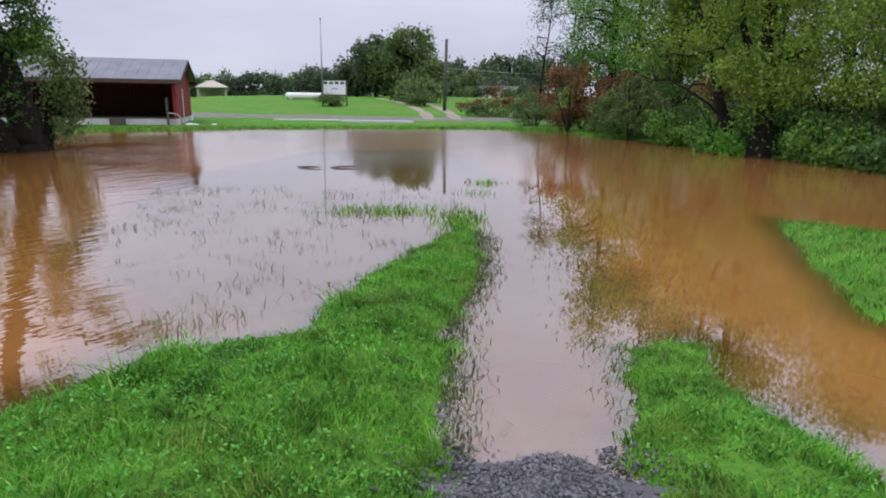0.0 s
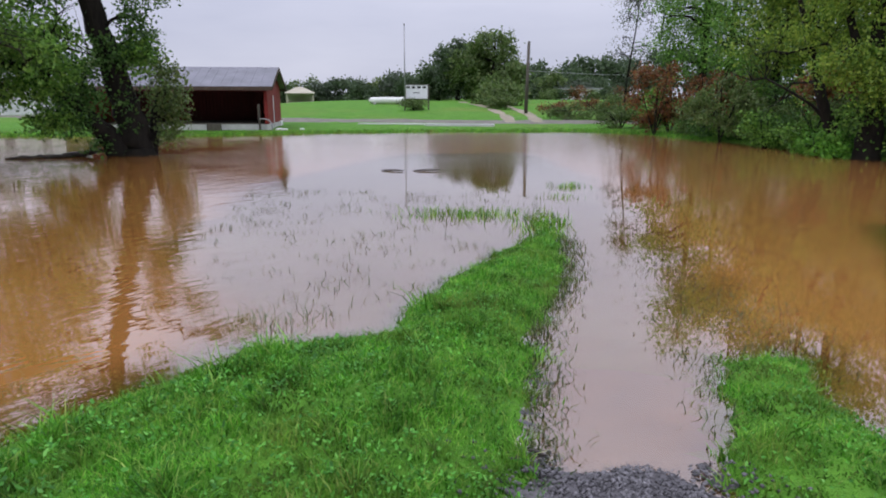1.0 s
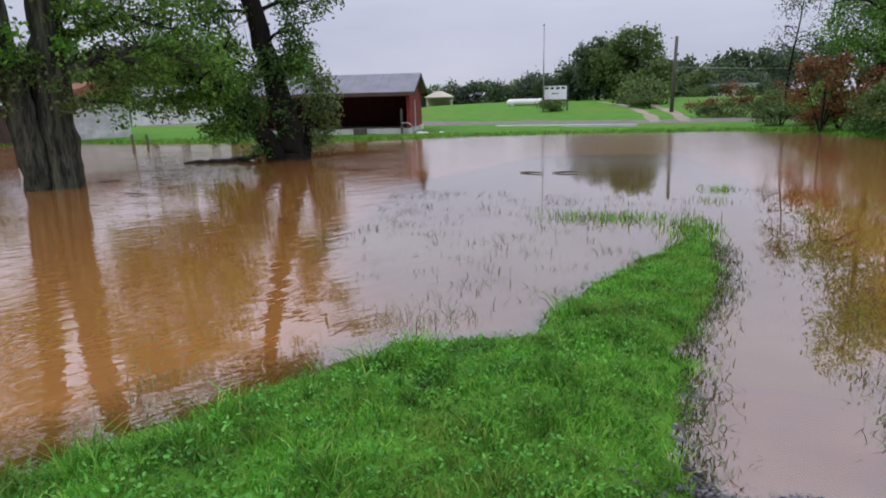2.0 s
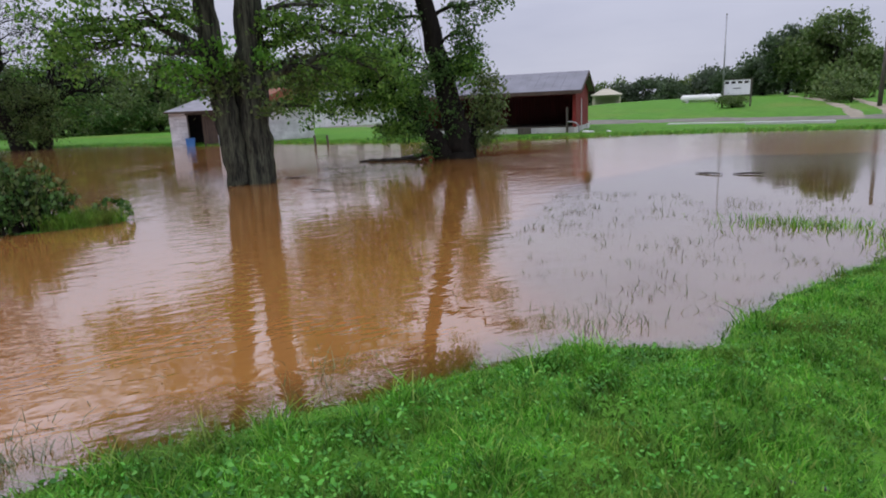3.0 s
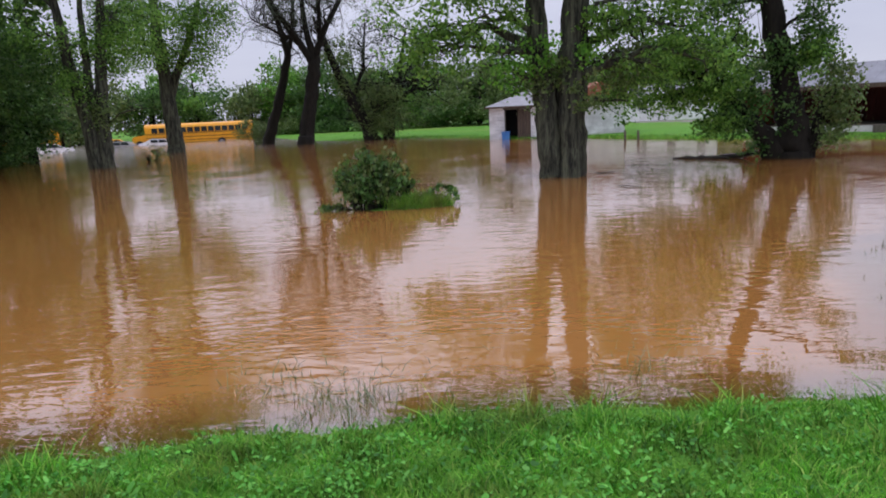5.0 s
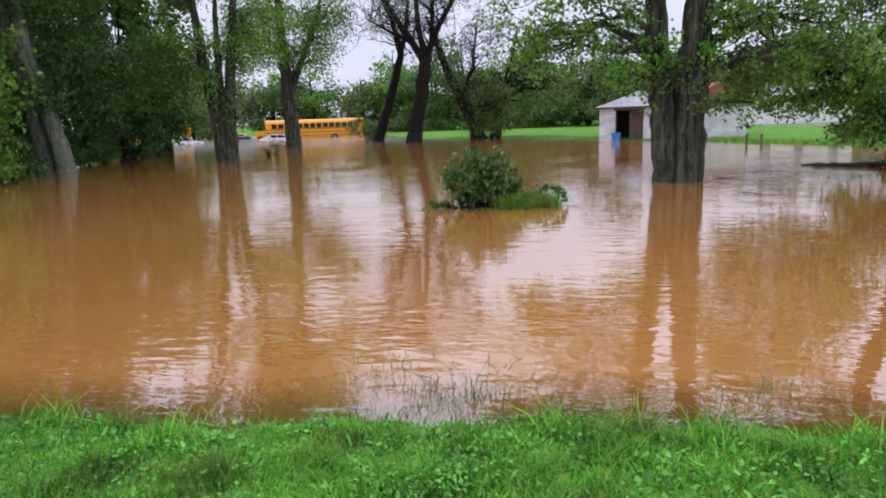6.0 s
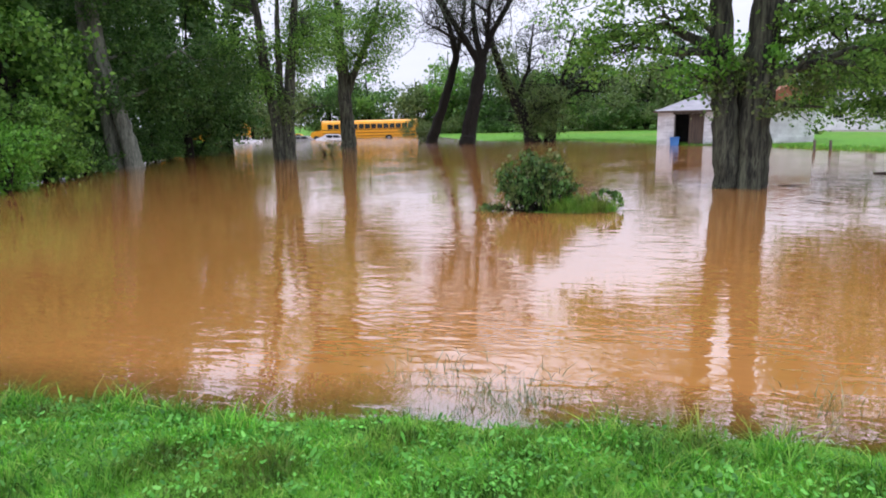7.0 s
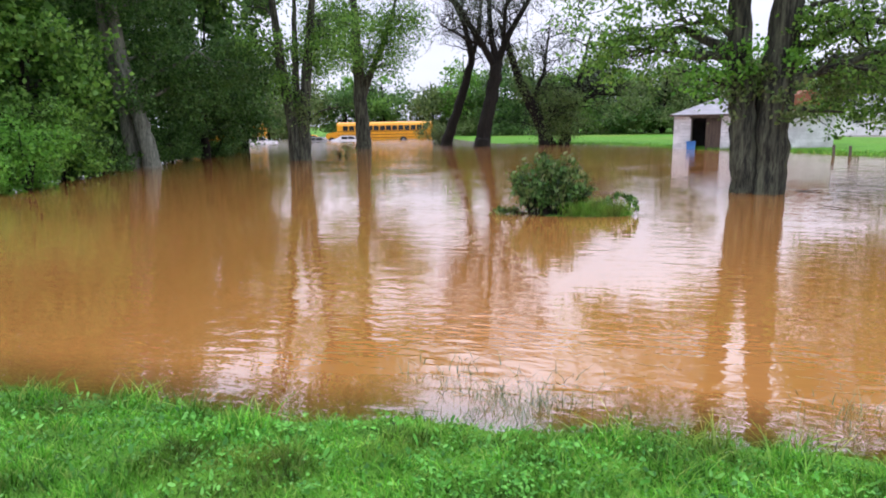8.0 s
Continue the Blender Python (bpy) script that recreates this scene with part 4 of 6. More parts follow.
flooded_car(pose(-82.5, 7.4, -0.72, 0, 0, 78), M_CAR, "white car up to its sills in flood water")
flooded_car(pose(-84.0, 3.6, -0.82, 0, 0, 70), M_SILVER, "silver car up to its sills in flood water")
flooded_car(pose(-89.0, 2.9, -0.60, 0, 0, 84), M_BUS, "yellow car standing in the flood by the buses")
flooded_car(pose(-80.0, -3.6, -0.6, 0, 0, 95), M_CAR, "white car standing in the flood behind a tree")

# ---------------------------------------------------------------- trees by the water
rt = np.random.default_rng(11)
# the leaning maple in front of the shelter
tree("maple_tree", -12.75, 19.15, -0.4,
     [[(0.3, 0, 0, 0.70), (0.22, 0, 0.6, 0.56), (0.0, 0, 2.2, 0.44), (-0.5, 0.1, 4.4, 0.36), (-1.05, 0.2, 7.0, 0.28), (-1.4, 0.2, 10.0, 0.16)],
      [(0.0, -0.1, 0, 0.45), (-0.5, -0.3, 1.0, 0.30), (-1.4, -0.6, 2.0, 0.22), (-2.6, -0.9, 3.0, 0.14), (-3.9, -1.0, 3.5, 0.06)],
      [(0.5, 0.2, 0, 0.32), (0.75, 0.1, 1.1, 0.15), (1.0, 0.1, 2.3, 0.06)]],
     [(-2.5, -0.9, 4.0, 1.5, 1.2, 0.7, 3600, None), (-4.2, -0.9, 3.5, 1.5, 1.2, 0.7, 3000, None), (-2.0, -0.9, 2.9, 1.0, 1.0, 0.7, 2600, None), (-3.3, -1.1, 2.5, 1.1, 0.9, 0.45, 1700, None), (-4.9, -1.0, 2.6, 0.8, 0.8, 0.4, 700, None), (-1.9, -1.0, 1.7, 0.7, 0.7, 0.4, 900, None),
      (-1.7, -0.8, 1.7, 0.7, 0.7, 0.5, 900, M_LEAF_DARK), (-0.9, -0.4, 2.6, 0.5, 0.5, 0.8, 900, M_LEAF_DARK), (1.25, 0.2, 1.7, 0.5, 0.4, 0.8, 900, M_LEAF_OLIVE), (1.3, 0, 2.6, 0.5, 0.5, 0.8, 1500, M_LEAF_OLIVE), (0.6, -0.3, 3.4, 0.4, 0.3, 0.7, 900, M_LEAF), (1.0, 0.1, 0.8, 0.3, 0.3, 0.3, 200, M_LEAF_OLIVE),
      (0.75, 0.1, 3.9, 0.6, 0.6, 0.8, 900, M_LEAF_DARK), (1.0, 0.2, 5.6, 1.1, 1.0, 0.9, 900, M_LEAF_DARK), (2.5, 0.2, 6.8, 1.4, 1.0, 0.35, 420, M_LEAF_DARK), (-3.0, 0, 6.2, 1.8, 1.6, 1.1, 1900, None),
      (-1.2, 0, 8.5, 2.4, 2.0, 1.3, 4500, None), (-5.2, -0.4, 5.2, 1.4, 1.2, 0.9, 1500, None), (1.5, 0, 9.5, 2.2, 2.0, 1.0, 2500, None), (-1.9, -0.3, 5.2, 0.8, 0.8, 0.6, 1100, M_LEAF_DARK),
      (0.0, -0.42, 1.9, 0.28, 0.12, 0.7, 260, M_LEAF_DARK), (-0.3, -0.38, 3.4, 0.3, 0.15, 0.9, 560, M_LEAF_DARK), (-0.85, -0.4, 0.8, 0.4, 0.3, 0.3, 260, M_LEAF_DARK), (0.5, -0.4, 4.6, 0.4, 0.3, 0.9, 700, M_LEAF_DARK)],
     M_BARK_DARK, M_LEAF, "leaning dark-trunked maple with low leafy limbs, standing in the flood", 21, 0.115, "trees in the flood", 0.22, bare=4, high=((-0.5, 11.5, 4.5, 3.0, 10, 3200), (-4.6, 8.2, 2.0, 1.4, 5, 600)))
# the twin-stemmed maple
tree("maple_tree", -14.25, 11.3, -0.4,
     [[(-0.30, 0, 0, 0.40), (-0.28, 0, 0.45, 0.35), (-0.38, 0, 1.6, 0.32), (-0.54, 0, 3.1, 0.30), (-0.70, 0, 5.2, 0.26), (-0.95, 0.1, 7.0, 0.22), (-1.3, 0.2, 9.5, 0.14)],
      [(0.24, -0.05, 0, 0.45), (0.26, -0.05, 0.45, 0.39), (0.25, -0.05, 1.6, 0.39), (0.27, 0, 3.0, 0.40), (0.33, 0, 3.9, 0.35), (0.41, 0, 5.1, 0.31), (0.9, 0.1, 10, 0.2)]],
     [(-2.3, -1.0, 4.6, 1.6, 1.3, 0.8, 1178, None), (-3.4, -0.6, 4.0, 1.2, 1.1, 0.7, 930, None), (-1.6, -1.4, 5.5, 1.5, 1.2, 0.8, 1116, None), (-3.2, 0.5, 5.6, 1.6, 1.3, 0.9, 682, None),
      (-1.3, -0.8, 3.2, 0.6, 0.5, 0.5, 420, M_LEAF_FRESH), (2.2, -0.6, 4.9, 1.5, 1.2, 0.8, 1240, None), (3.3, 0, 4.2, 1.2, 1.2, 0.8, 930, None), (1.7, 0.8, 3.4, 0.7, 0.8, 0.7, 900, M_LEAF_OLIVE),
      (2.9, 0.4, 5.8, 1.6, 1.3, 0.8, 558, None), (0.5, -0.7, 2.6, 0.35, 0.3, 0.7, 260, M_LEAF_OLIVE), (-0.6, -0.6, 3.9, 0.4, 0.3, 0.6, 260, M_LEAF_FRESH), (1.9, 1.0, 2.4, 0.5, 0.5, 0.5, 260, None), (-0.75, -0.35, 2.9, 0.22, 0.2, 0.7, 260, M_LEAF_OLIVE), (0.62, -0.35, 3.6, 0.25, 0.2, 0.6, 220, M_LEAF_FRESH), (-0.15, -0.4, 3.3, 0.3, 0.2, 0.5, 200, M_LEAF_OLIVE),
      (-4.0, -0.6, 4.3, 1.2, 1.0, 0.7, 558, None), (-2.9, -0.9, 3.9, 1.1, 0.9, 0.5, 434, None), (-2.0, -1.0, 3.5, 0.8, 0.7, 0.45, 217, None), (-4.7, 0, 5.5, 1.2, 1.0, 0.8, 496, None), (2.2, -0.5, 3.3, 1.0, 0.8, 0.6, 434, None), (3.6, -0.3, 3.3, 1.1, 0.9, 0.7, 496, None), (1.2, -0.5, 4.5, 0.7, 0.6, 0.7, 558, None),
      (-2.5, 0, 7.5, 2.4, 2, 1.3, 2604, None), (2.5, 0, 7.6, 2.4, 2, 1.3, 2604, None), (0, 0, 9.6, 2.6, 2.2, 1.5, 2604, None), (0, 0.6, 6.4, 1.2, 1.2, 0.9, 558, None)],
     M_BARK, M_LEAF, "large twin-stemmed maple with furrowed grey bark, standing in the flood", 22, 0.115, "trees in the flood", 0.17, trunk_sides=26, high=((0.0, 12.0, 5.8, 3.6, 18, 5200), (-4.2, 8.0, 2.4, 1.4, 6, 600), (4.4, 8.0, 2.2, 1.4, 5, 500)))
# farther trees standing in the flood
tree("bare_limbed_tree", -51.7, 15.6, -0.3,
     [[(-0.1, 0, 0, 0.74), (0.1, 0, 1.2, 0.60), (0.6, 0, 3.4, 0.54), (1.05, 0, 5.8, 0.52), (1.2, 0, 7.2, 0.46)], [(1.15, 0, 6.6, 0.34), (0.0, 0, 8.6, 0.26), (-1.3, 0.3, 10.6, 0.2), (-3.4, 0.5, 14, 0.09)],
      [(1.2, 0, 7.0, 0.34), (0.7, 0.4, 9.5, 0.24), (0.5, 0.2, 13.5, 0.12)], [(1.2, 0, 7.0, 0.32), (2.3, -0.2, 9.5, 0.24), (3.9, -0.4, 12.0, 0.16), (5.2, -0.4, 14.5, 0.08)], [(1.7, 0, 8.2, 0.2), (1.9, -0.6, 11, 0.14), (2.3, -0.8, 14, 0.06)], [(0.2, 0, 8.3, 0.16), (-1.6, 0.2, 9.2, 0.11), (-3.4, 0.2, 10.2, 0.05)]],
     crown(rt, 0.8, 11.6, 5.0, 2.8, 14, 3800, 3.0), M_BARK_DARK, M_LEAF_GREY, "tall dark tree with bare spreading limbs, standing in the flood", 23, 0.13, "trees in the flood", 0.5, bare=110, high=((0.5, 17.6, 6.5, 4.2, 16, 2600),))
tree("leaning_tree", -56.5, 12.6, -0.3,
     [[(0.9, 0, 0, 0.55), (1.6, 0, 2.2, 0.42), (2.7, 0, 5.1, 0.37), (3.4, 0, 8, 0.30), (2.8, 0, 10.6, 0.2), (1.6, 0, 13, 0.1)], [(3.3, 0, 7.6, 0.24), (4.0, 0, 10, 0.17), (4.3, 0, 13, 0.08)]],
     crown(rt, 2.2, 12.0, 3.4, 2.4, 8, 2000, 2.5), M_BARK_DARK, M_LEAF_GREY, "leaning tree with a bent trunk and thin leaves", 24, 0.14, "trees in the flood", 0.45, bare=44, high=((1.5, 17.0, 4.0, 4.0, 12, 2400),))
tree("willow_tree", -52.6, 20.8, -0.2,
     [[(1.0, 0, 0, 0.75), (0.5, 0, 1.5, 0.48), (-0.9, 0, 4.4, 0.42), (-2.4, 0, 8.1, 0.26), (-3.3, 0, 10.6, 0.12)], [(2.4, 0.2, 0, 0.6), (2.8, 0, 2.4, 0.4), (3.3, 0, 4.3, 0.30), (3.9, 0, 7.0, 0.18), (4.4, 0, 9.4, 0.08)],
      [(0.7, -0.2, 1.4, 0.3), (1.7, -0.3, 2.7, 0.24), (3.0, -0.4, 3.6, 0.18), (4.2, -0.4, 5.2, 0.08)], [(3.2, 0, 3.6, 0.2), (5.0, -0.2, 4.4, 0.13), (7.0, -0.3, 4.2, 0.05)], [(-0.5, 0, 3.6, 0.2), (0.6, 0.2, 6.4, 0.14), (1.0, 0.2, 10, 0.05)]],
     crown(rt, 1.8, 3.2, 2.9, 2.3, 22, 8500, 2.2, M_LEAF_OLIVE) + crown(rt, 1.6, 8.4, 4.0, 2.4, 14, 1900, 2.6, M_LEAF_GREY) + [(6.0, 0, 3.6, 1.2, 1, 0.5, 620, M_LEAF_OLIVE), (4.8, 0, 5.2, 1.2, 1, 0.6, 620, M_LEAF_GREY), (1.8, -0.6, 1.4, 1.3, 0.9, 0.8, 1500, M_LEAF_OLIVE), (-1.3, -0.3, 5.0, 0.7, 0.5, 1.2, 800, M_LEAF_OLIVE), (-2.2, -0.3, 7.6, 0.6, 0.5, 1.2, 500, M_LEAF_OLIVE)],
     M_BARK_DARK, M_LEAF_OLIVE, "spreading willow with leaning stems at the edge of the lawn", 25, 0.16, "trees in the flood", 0.42, bare=100)
tree("ash_tree", -52.7, 5.7, -0.3,
     [[(0, 0, 0, 0.66), (-0.05, 0, 2, 0.56), (-0.1, 0, 5.4, 0.5), (-0.3, 0, 9, 0.36), (-0.4, 0, 14, 0.15)], [(0.1, 0, 4.6, 0.4), (0.9, 0, 6.4, 0.26), (2.2, 0, 9.4, 0.18), (3.4, 0, 13, 0.08)]],
     crown(rt, 0.4, 9.6, 5.2, 4.2, 24, 15000, 3.4), M_BARK, M_LEAF, "upright forked ash in the flood with thin bright leaves", 26, 0.17, "trees in the flood", 0.45, bare=8, high=((0.0, 18.0, 6.5, 5.5, 24, 5200),))
tree("ash_tree", -36.9, 0.35, -0.3,
     [[(-0.32, 0, 0, 0.36), (-0.3, 0, 2, 0.32), (-0.65, 0, 4.5, 0.28), (-1.1, 0, 9.5, 0.16)], [(0.25, 0, 0, 0.36), (0.25, 0, 2, 0.32), (0.55, 0, 5, 0.28), (1.2, 0, 10, 0.14)], [(0, 0.3, 0, 0.25), (-0.05, 0.3, 5, 0.2), (0.1, 0.3, 9, 0.1)]],
     crown(rt, 0.2, 8.0, 4.2, 3.4, 18, 10000, 2.6) + [(-0.8, -0.3, 4.4, 0.7, 0.6, 1.1, 1000, None), (0.3, -0.4, 3.0, 0.5, 0.4, 0.9, 600, M_LEAF_OLIVE), (0.9, 0, 5.5, 0.8, 0.7, 0.9, 1000, None)],
     M_BARK, M_LEAF, "cluster of ivy-grown grey stems standing in the flood", 27, 0.14, "trees in the flood", 0.34, bare=4, high=((0.0, 15.5, 5.5, 4.5, 18, 4200),))
tree("sycamore_tree", -34.8, -7.0, -0.3,
     [[(0, 0, 0, 0.46), (-0.12, 0, 1.0, 0.38), (-0.45, 0, 3.0, 0.34), (-0.9, 0, 5.4, 0.30), (-1.2, 0.2, 10, 0.18)], [(-0.75, 0.5, 0, 0.34), (-1.0, 0.5, 3, 0.30), (-1.5, 0.5, 7, 0.24), (-1.6, 0.5, 10, 0.12)]],
     [(0.9, 0.5, 5.6, 1.7, 1.5, 1.5, 4200, None), (2.4, 0.8, 4.2, 1.7, 1.5, 1.5, 4200, None), (-3.2, 0.4, 5.2, 1.6, 1.4, 1.5, 3800, None), (0.2, 0, 8.2, 2.6, 2.0, 1.4, 5200, None), (4.6, 1.2, 5.6, 1.7, 1.4, 1.3, 3200, None), (-0.4, -0.6, 3.8, 0.7, 0.6, 1.0, 900, None)],
     M_BARK_PALE, M_LEAF_DARK, "pale-barked tree leaning from the wood's flooded edge", 28, 0.15, "trees at the wood's edge", 0.3, high=((0.5, 14.0, 5.0, 4.5, 12, 2600),))


def wood_tree(name, x, y, h, w, leaf, seed, label, low=0.5, leaves=11000, size=0.19, group="", bark=None, sprig=0.42, n=18, trunk=0.3, tall=0):
    """A free-standing or woodland tree with a full crown from low over the ground to h."""
    r = np.random.default_rng(seed)
    z = ground_z(x, y) - 0.1
    lean = r.uniform(-0.06, 0.06) * h
    mid = (h + low) / 2
    if size >= 0.19:
        leaves, size = int(leaves * 0.62), size * 1.2
    if name == "poplar_tree":
        trunk = 0.09
    return tree(name, x, y, z, [[(0, 0, 0, trunk), (lean * 0.2, 0, h * 0.3, trunk * 0.75), (lean, 0.1, h * 0.62, trunk * 0.45), (lean * 1.5, 0.2, h * 0.92, trunk * 0.12)]],
                crown(r, lean, mid, w, (h - low) / 2, n, leaves, w * 0.9), bark or M_BARK_DARK, leaf, label, seed, size, group, sprig, high=((lean, h + tall * 0.35, w, tall * 0.65, 7, 750),) if tall else ())


def shrub(name, x, y, h, w, leaf, seed, label, leaves=2600, size=0.12, group="", sprig=0.2, z=None):
    r = np.random.default_rng(seed)
    stems = [[(0, 0, 0, 0.04), (a * w * 0.4, b * w * 0.3, h * 0.45, 0.03), (a * w * 0.7, b * w * 0.5, h * 0.8, 0.012)] for a, b in r.uniform(-1, 1, (5, 2))]
    return tree(name, x, y, ground_z(x, y) - 0.05 if z is None else z, stems, crown(r, 0, h * 0.5, w, h * 0.52, 10, leaves, w * 0.8), M_BARK_DARK, leaf, label, seed, size, group, sprig, "shrub", trunk_sides=5)


# the dark wood on the far left
for i, (x, y, h, w, leaf) in enumerate(((-27, -13, 11, 4.0, M_LEAF), (-33, -13, 13, 4.5, M_LEAF_DARK), (-39, -12, 13, 4.5, M_LEAF_DARK), (-46, -11, 12, 4.5, M_LEAF_DARK), (-53, -8, 12, 4.5, M_LEAF_DARK), (-59, -15, 13, 5, M_LEAF_DARK), (-50, -20, 15, 5, M_LEAF_DARK), (-36, -25, 16, 5, M_LEAF_DARK), (-44.5, -5.6, 9.5, 3.2, M_LEAF_DARK), (-50.5, -3.4, 9.5, 3.0, M_LEAF_DARK), (-29, -10.5, 8, 2.8, M_LEAF), (-24, -15.5, 13, 4.0, M_LEAF),
                                        (-61, -9, 11, 4.5, M_LEAF_DARK), (-41, -8.6, 7.5, 3.0, M_LEAF_DARK), (-48, -6.0, 7.0, 2.8, M_LEAF_DARK), (-30, -20, 15, 5, M_LEAF_DARK), (-42, -19, 15, 5, M_LEAF_DARK), (-19.5, -13.5, 9, 3.0, M_LEAF_FRESH))):
    wood_tree("broadleaf_tree", x, y, h, w, leaf, 100 + i, "dense dark broadleaf tree of the flooded wood", 0.6, 13000, 0.20, "trees of the wood", n=22, tall=6)
for i, (x, y, h, w, leaf) in enumerate(((-23.4, -8.6, 2.6, 1.5, M_LEAF_FRESH), (-26.2, -9.2, 3.6, 1.9, M_LEAF), (-29.6, -9.4, 3.4, 1.9, M_LEAF_DARK), (-38.5, -8.0, 2.4, 2.0, M_LEAF_DARK), (-43, -6.6, 2.4, 2.2, M_LEAF_DARK), (-49, -4.6, 2.2, 2.0, M_LEAF_DARK), (-21.6, -9.6, 2.0, 1.3, M_LEAF_FRESH), (-31.5, -8.4, 2.2, 1.7, M_LEAF_DARK), (-35.8, -8.6, 1.8, 1.5, M_LEAF_DARK), (-40.8, -7.0, 2.2, 1.7, M_LEAF_DARK), (-46, -5.2, 2.2, 1.8, M_LEAF_DARK), (-28, -8.9, 1.8, 1.5, M_LEAF))):
    shrub("bush", x, y, h, w, leaf, 140 + i, "leafy bush hanging over the flood at the wood's edge", 4200, 0.14, "bushes at the wood's edge", 0.26)
# trees behind the buses and the lawn
for i in range(20):
    u = i / 19
    x, y = -124 + 58 * u + rt.uniform(-4, 4), -16 + 84 * u + rt.uniform(-3, 3)
    wood_tree("broadleaf_tree", x, y, rt.uniform(9.0, 12.5) + (2 if i % 3 == 0 else 0), rt.uniform(4.6, 6.2), (M_LEAF_OLIVE, M_LEAF, M_LEAF_FRESH, M_LEAF_DARK)[i % 4], 160 + i, "green tree in the row behind the flooded lot", 0.4, 4600, 0.36, "row of trees behind", sprig=0.65, n=14)
for i, (x, y) in enumerate(((-101, -9), (-102, -3), (-103, 3), (-103, 9), (-102, 15), (-100, 21), (-96, 27), (-88, 33), (-80, 39), (-71, 45), (-62, 50))):
    wood_tree("broadleaf_tree", x + rt.uniform(-1, 1), y, rt.uniform(7.5, 10), 4.4, (M_LEAF, M_LEAF_OLIVE, M_LEAF_OLIVE, M_LEAF_DARK)[i % 4], 700 + i, "green tree in the row behind the flooded lot", 0.0, 5000, 0.34, "row of trees behind", sprig=0.65, n=14)
for i in range(24):
    u = i / 23
    x, y = -97 + 54 * u + rt.uniform(-2, 2), 24 + 40 * u + rt.uniform(-2, 2)
    shrub("bush", x, y, rt.uniform(2.4, 4.2), rt.uniform(2.6, 3.6), (M_LEAF_OLIVE, M_LEAF_DARK, M_LEAF_DARK)[i % 3], 190 + i, "green bush at the back of the lawn", 2400, 0.28, "bushes behind the lawn", 0.5)
for i in range(13):
    u = i / 12
    x, y = -98 + 50 * u + rt.uniform(-2, 2), 29 + 41 * u + rt.uniform(-2, 2)
    wood_tree("broadleaf_tree", x, y, rt.uniform(7.6, 10.4), rt.uniform(4.2, 5.4), (M_LEAF_OLIVE, M_LEAF_DARK, M_LEAF_OLIVE, M_LEAF, M_LEAF_GREY)[i % 5], 740 + i, "olive-green tree of the wood behind the lawn", 0.2, 6400, 0.30, "wood behind the lawn", sprig=0.6, n=16)
shrub("bush", -60.5, 13.4, 2.9, 1.5, M_LEAF_OLIVE, 210, "pale green bush at the foot of the leaning tree", 3600, 0.16, "", 0.3)
shrub("bush", -41.5, 3.0, 1.1, 0.9, M_LEAF_OLIVE, 211, "thin twiggy bush poking out of the flood", 350, 0.12, "", 0.25, -0.3)

# ---------------------------------------------------------------- the bank of trees on the right
RIGHT = [("poplar_tree", 6.6, 45.5, 9.5, 1.7, M_LEAF_GREY, 3000, 0.6, "slim sparse tree with small grey-green leaves"),
         ("broadleaf_tree", 10.6, 41.5, 15, 3.2, M_LEAF, 16000, 1.0, "tall green tree on the far bank"), ("broadleaf_tree", 13.0, 38, 15, 3.6, M_LEAF, 14000, 0.8, "tall mid-green tree on the bank"),
         ("maple_tree", 10.9, 31.0, 10.5, 3.3, M_LEAF_YELLOW, 21000, 1.2, "maple turning yellow-green on the bank"), ("maple_tree", 14.6, 29, 12.5, 3.6, M_LEAF_YELLOW, 17000, 1.2, "maple turning yellow-green on the bank"),
         ("broadleaf_tree", 18.0, 26.5, 13, 4.0, M_LEAF_YELLOW, 14000, 0.6, "yellowing tree on the bank"), ("broadleaf_tree", 22, 36, 16, 5, M_LEAF_DARK, 15000, 0.5, "dark tree deep in the wood"), ("broadleaf_tree", 19, 45, 17, 5, M_LEAF_DARK, 14000, 0.5, "dark tree deep in the wood"),
         ("broadleaf_tree", 17.0, 20.8, 12, 3.6, M_LEAF_YELLOW, 15000, 0.5, "yellowing tree on the bank"), ("broadleaf_tree", 26, 30, 17, 5, M_LEAF_OLIVE, 14000, 0.4, "tall tree deep in the wood"), ("broadleaf_tree", 17.5, 14.5, 12, 3.8, M_LEAF_YELLOW, 16000, 0.6, "yellowing tree on the bank"),
         ("broadleaf_tree", 14.5, 50, 15, 4.5, M_LEAF_OLIVE, 10000, 0.3, "olive-green tree behind the bank"), ("broadleaf_tree", 25, 22, 15, 5, M_LEAF_DARK, 12000, 0.3, "dark tree deep in the wood"), ("broadleaf_tree", 30, 38, 18, 6, M_LEAF_DARK, 10000, 0.3, "dark tree deep in the wood")]
for i, (name, x, y, h, w, leaf, count, low, label) in enumerate(RIGHT):
    wood_tree(name, x, y, h, w, leaf, 220 + i, label, low, count, 0.14 if name != "poplar_tree" else 0.12, "trees on the bank", sprig=0.36, n=22)
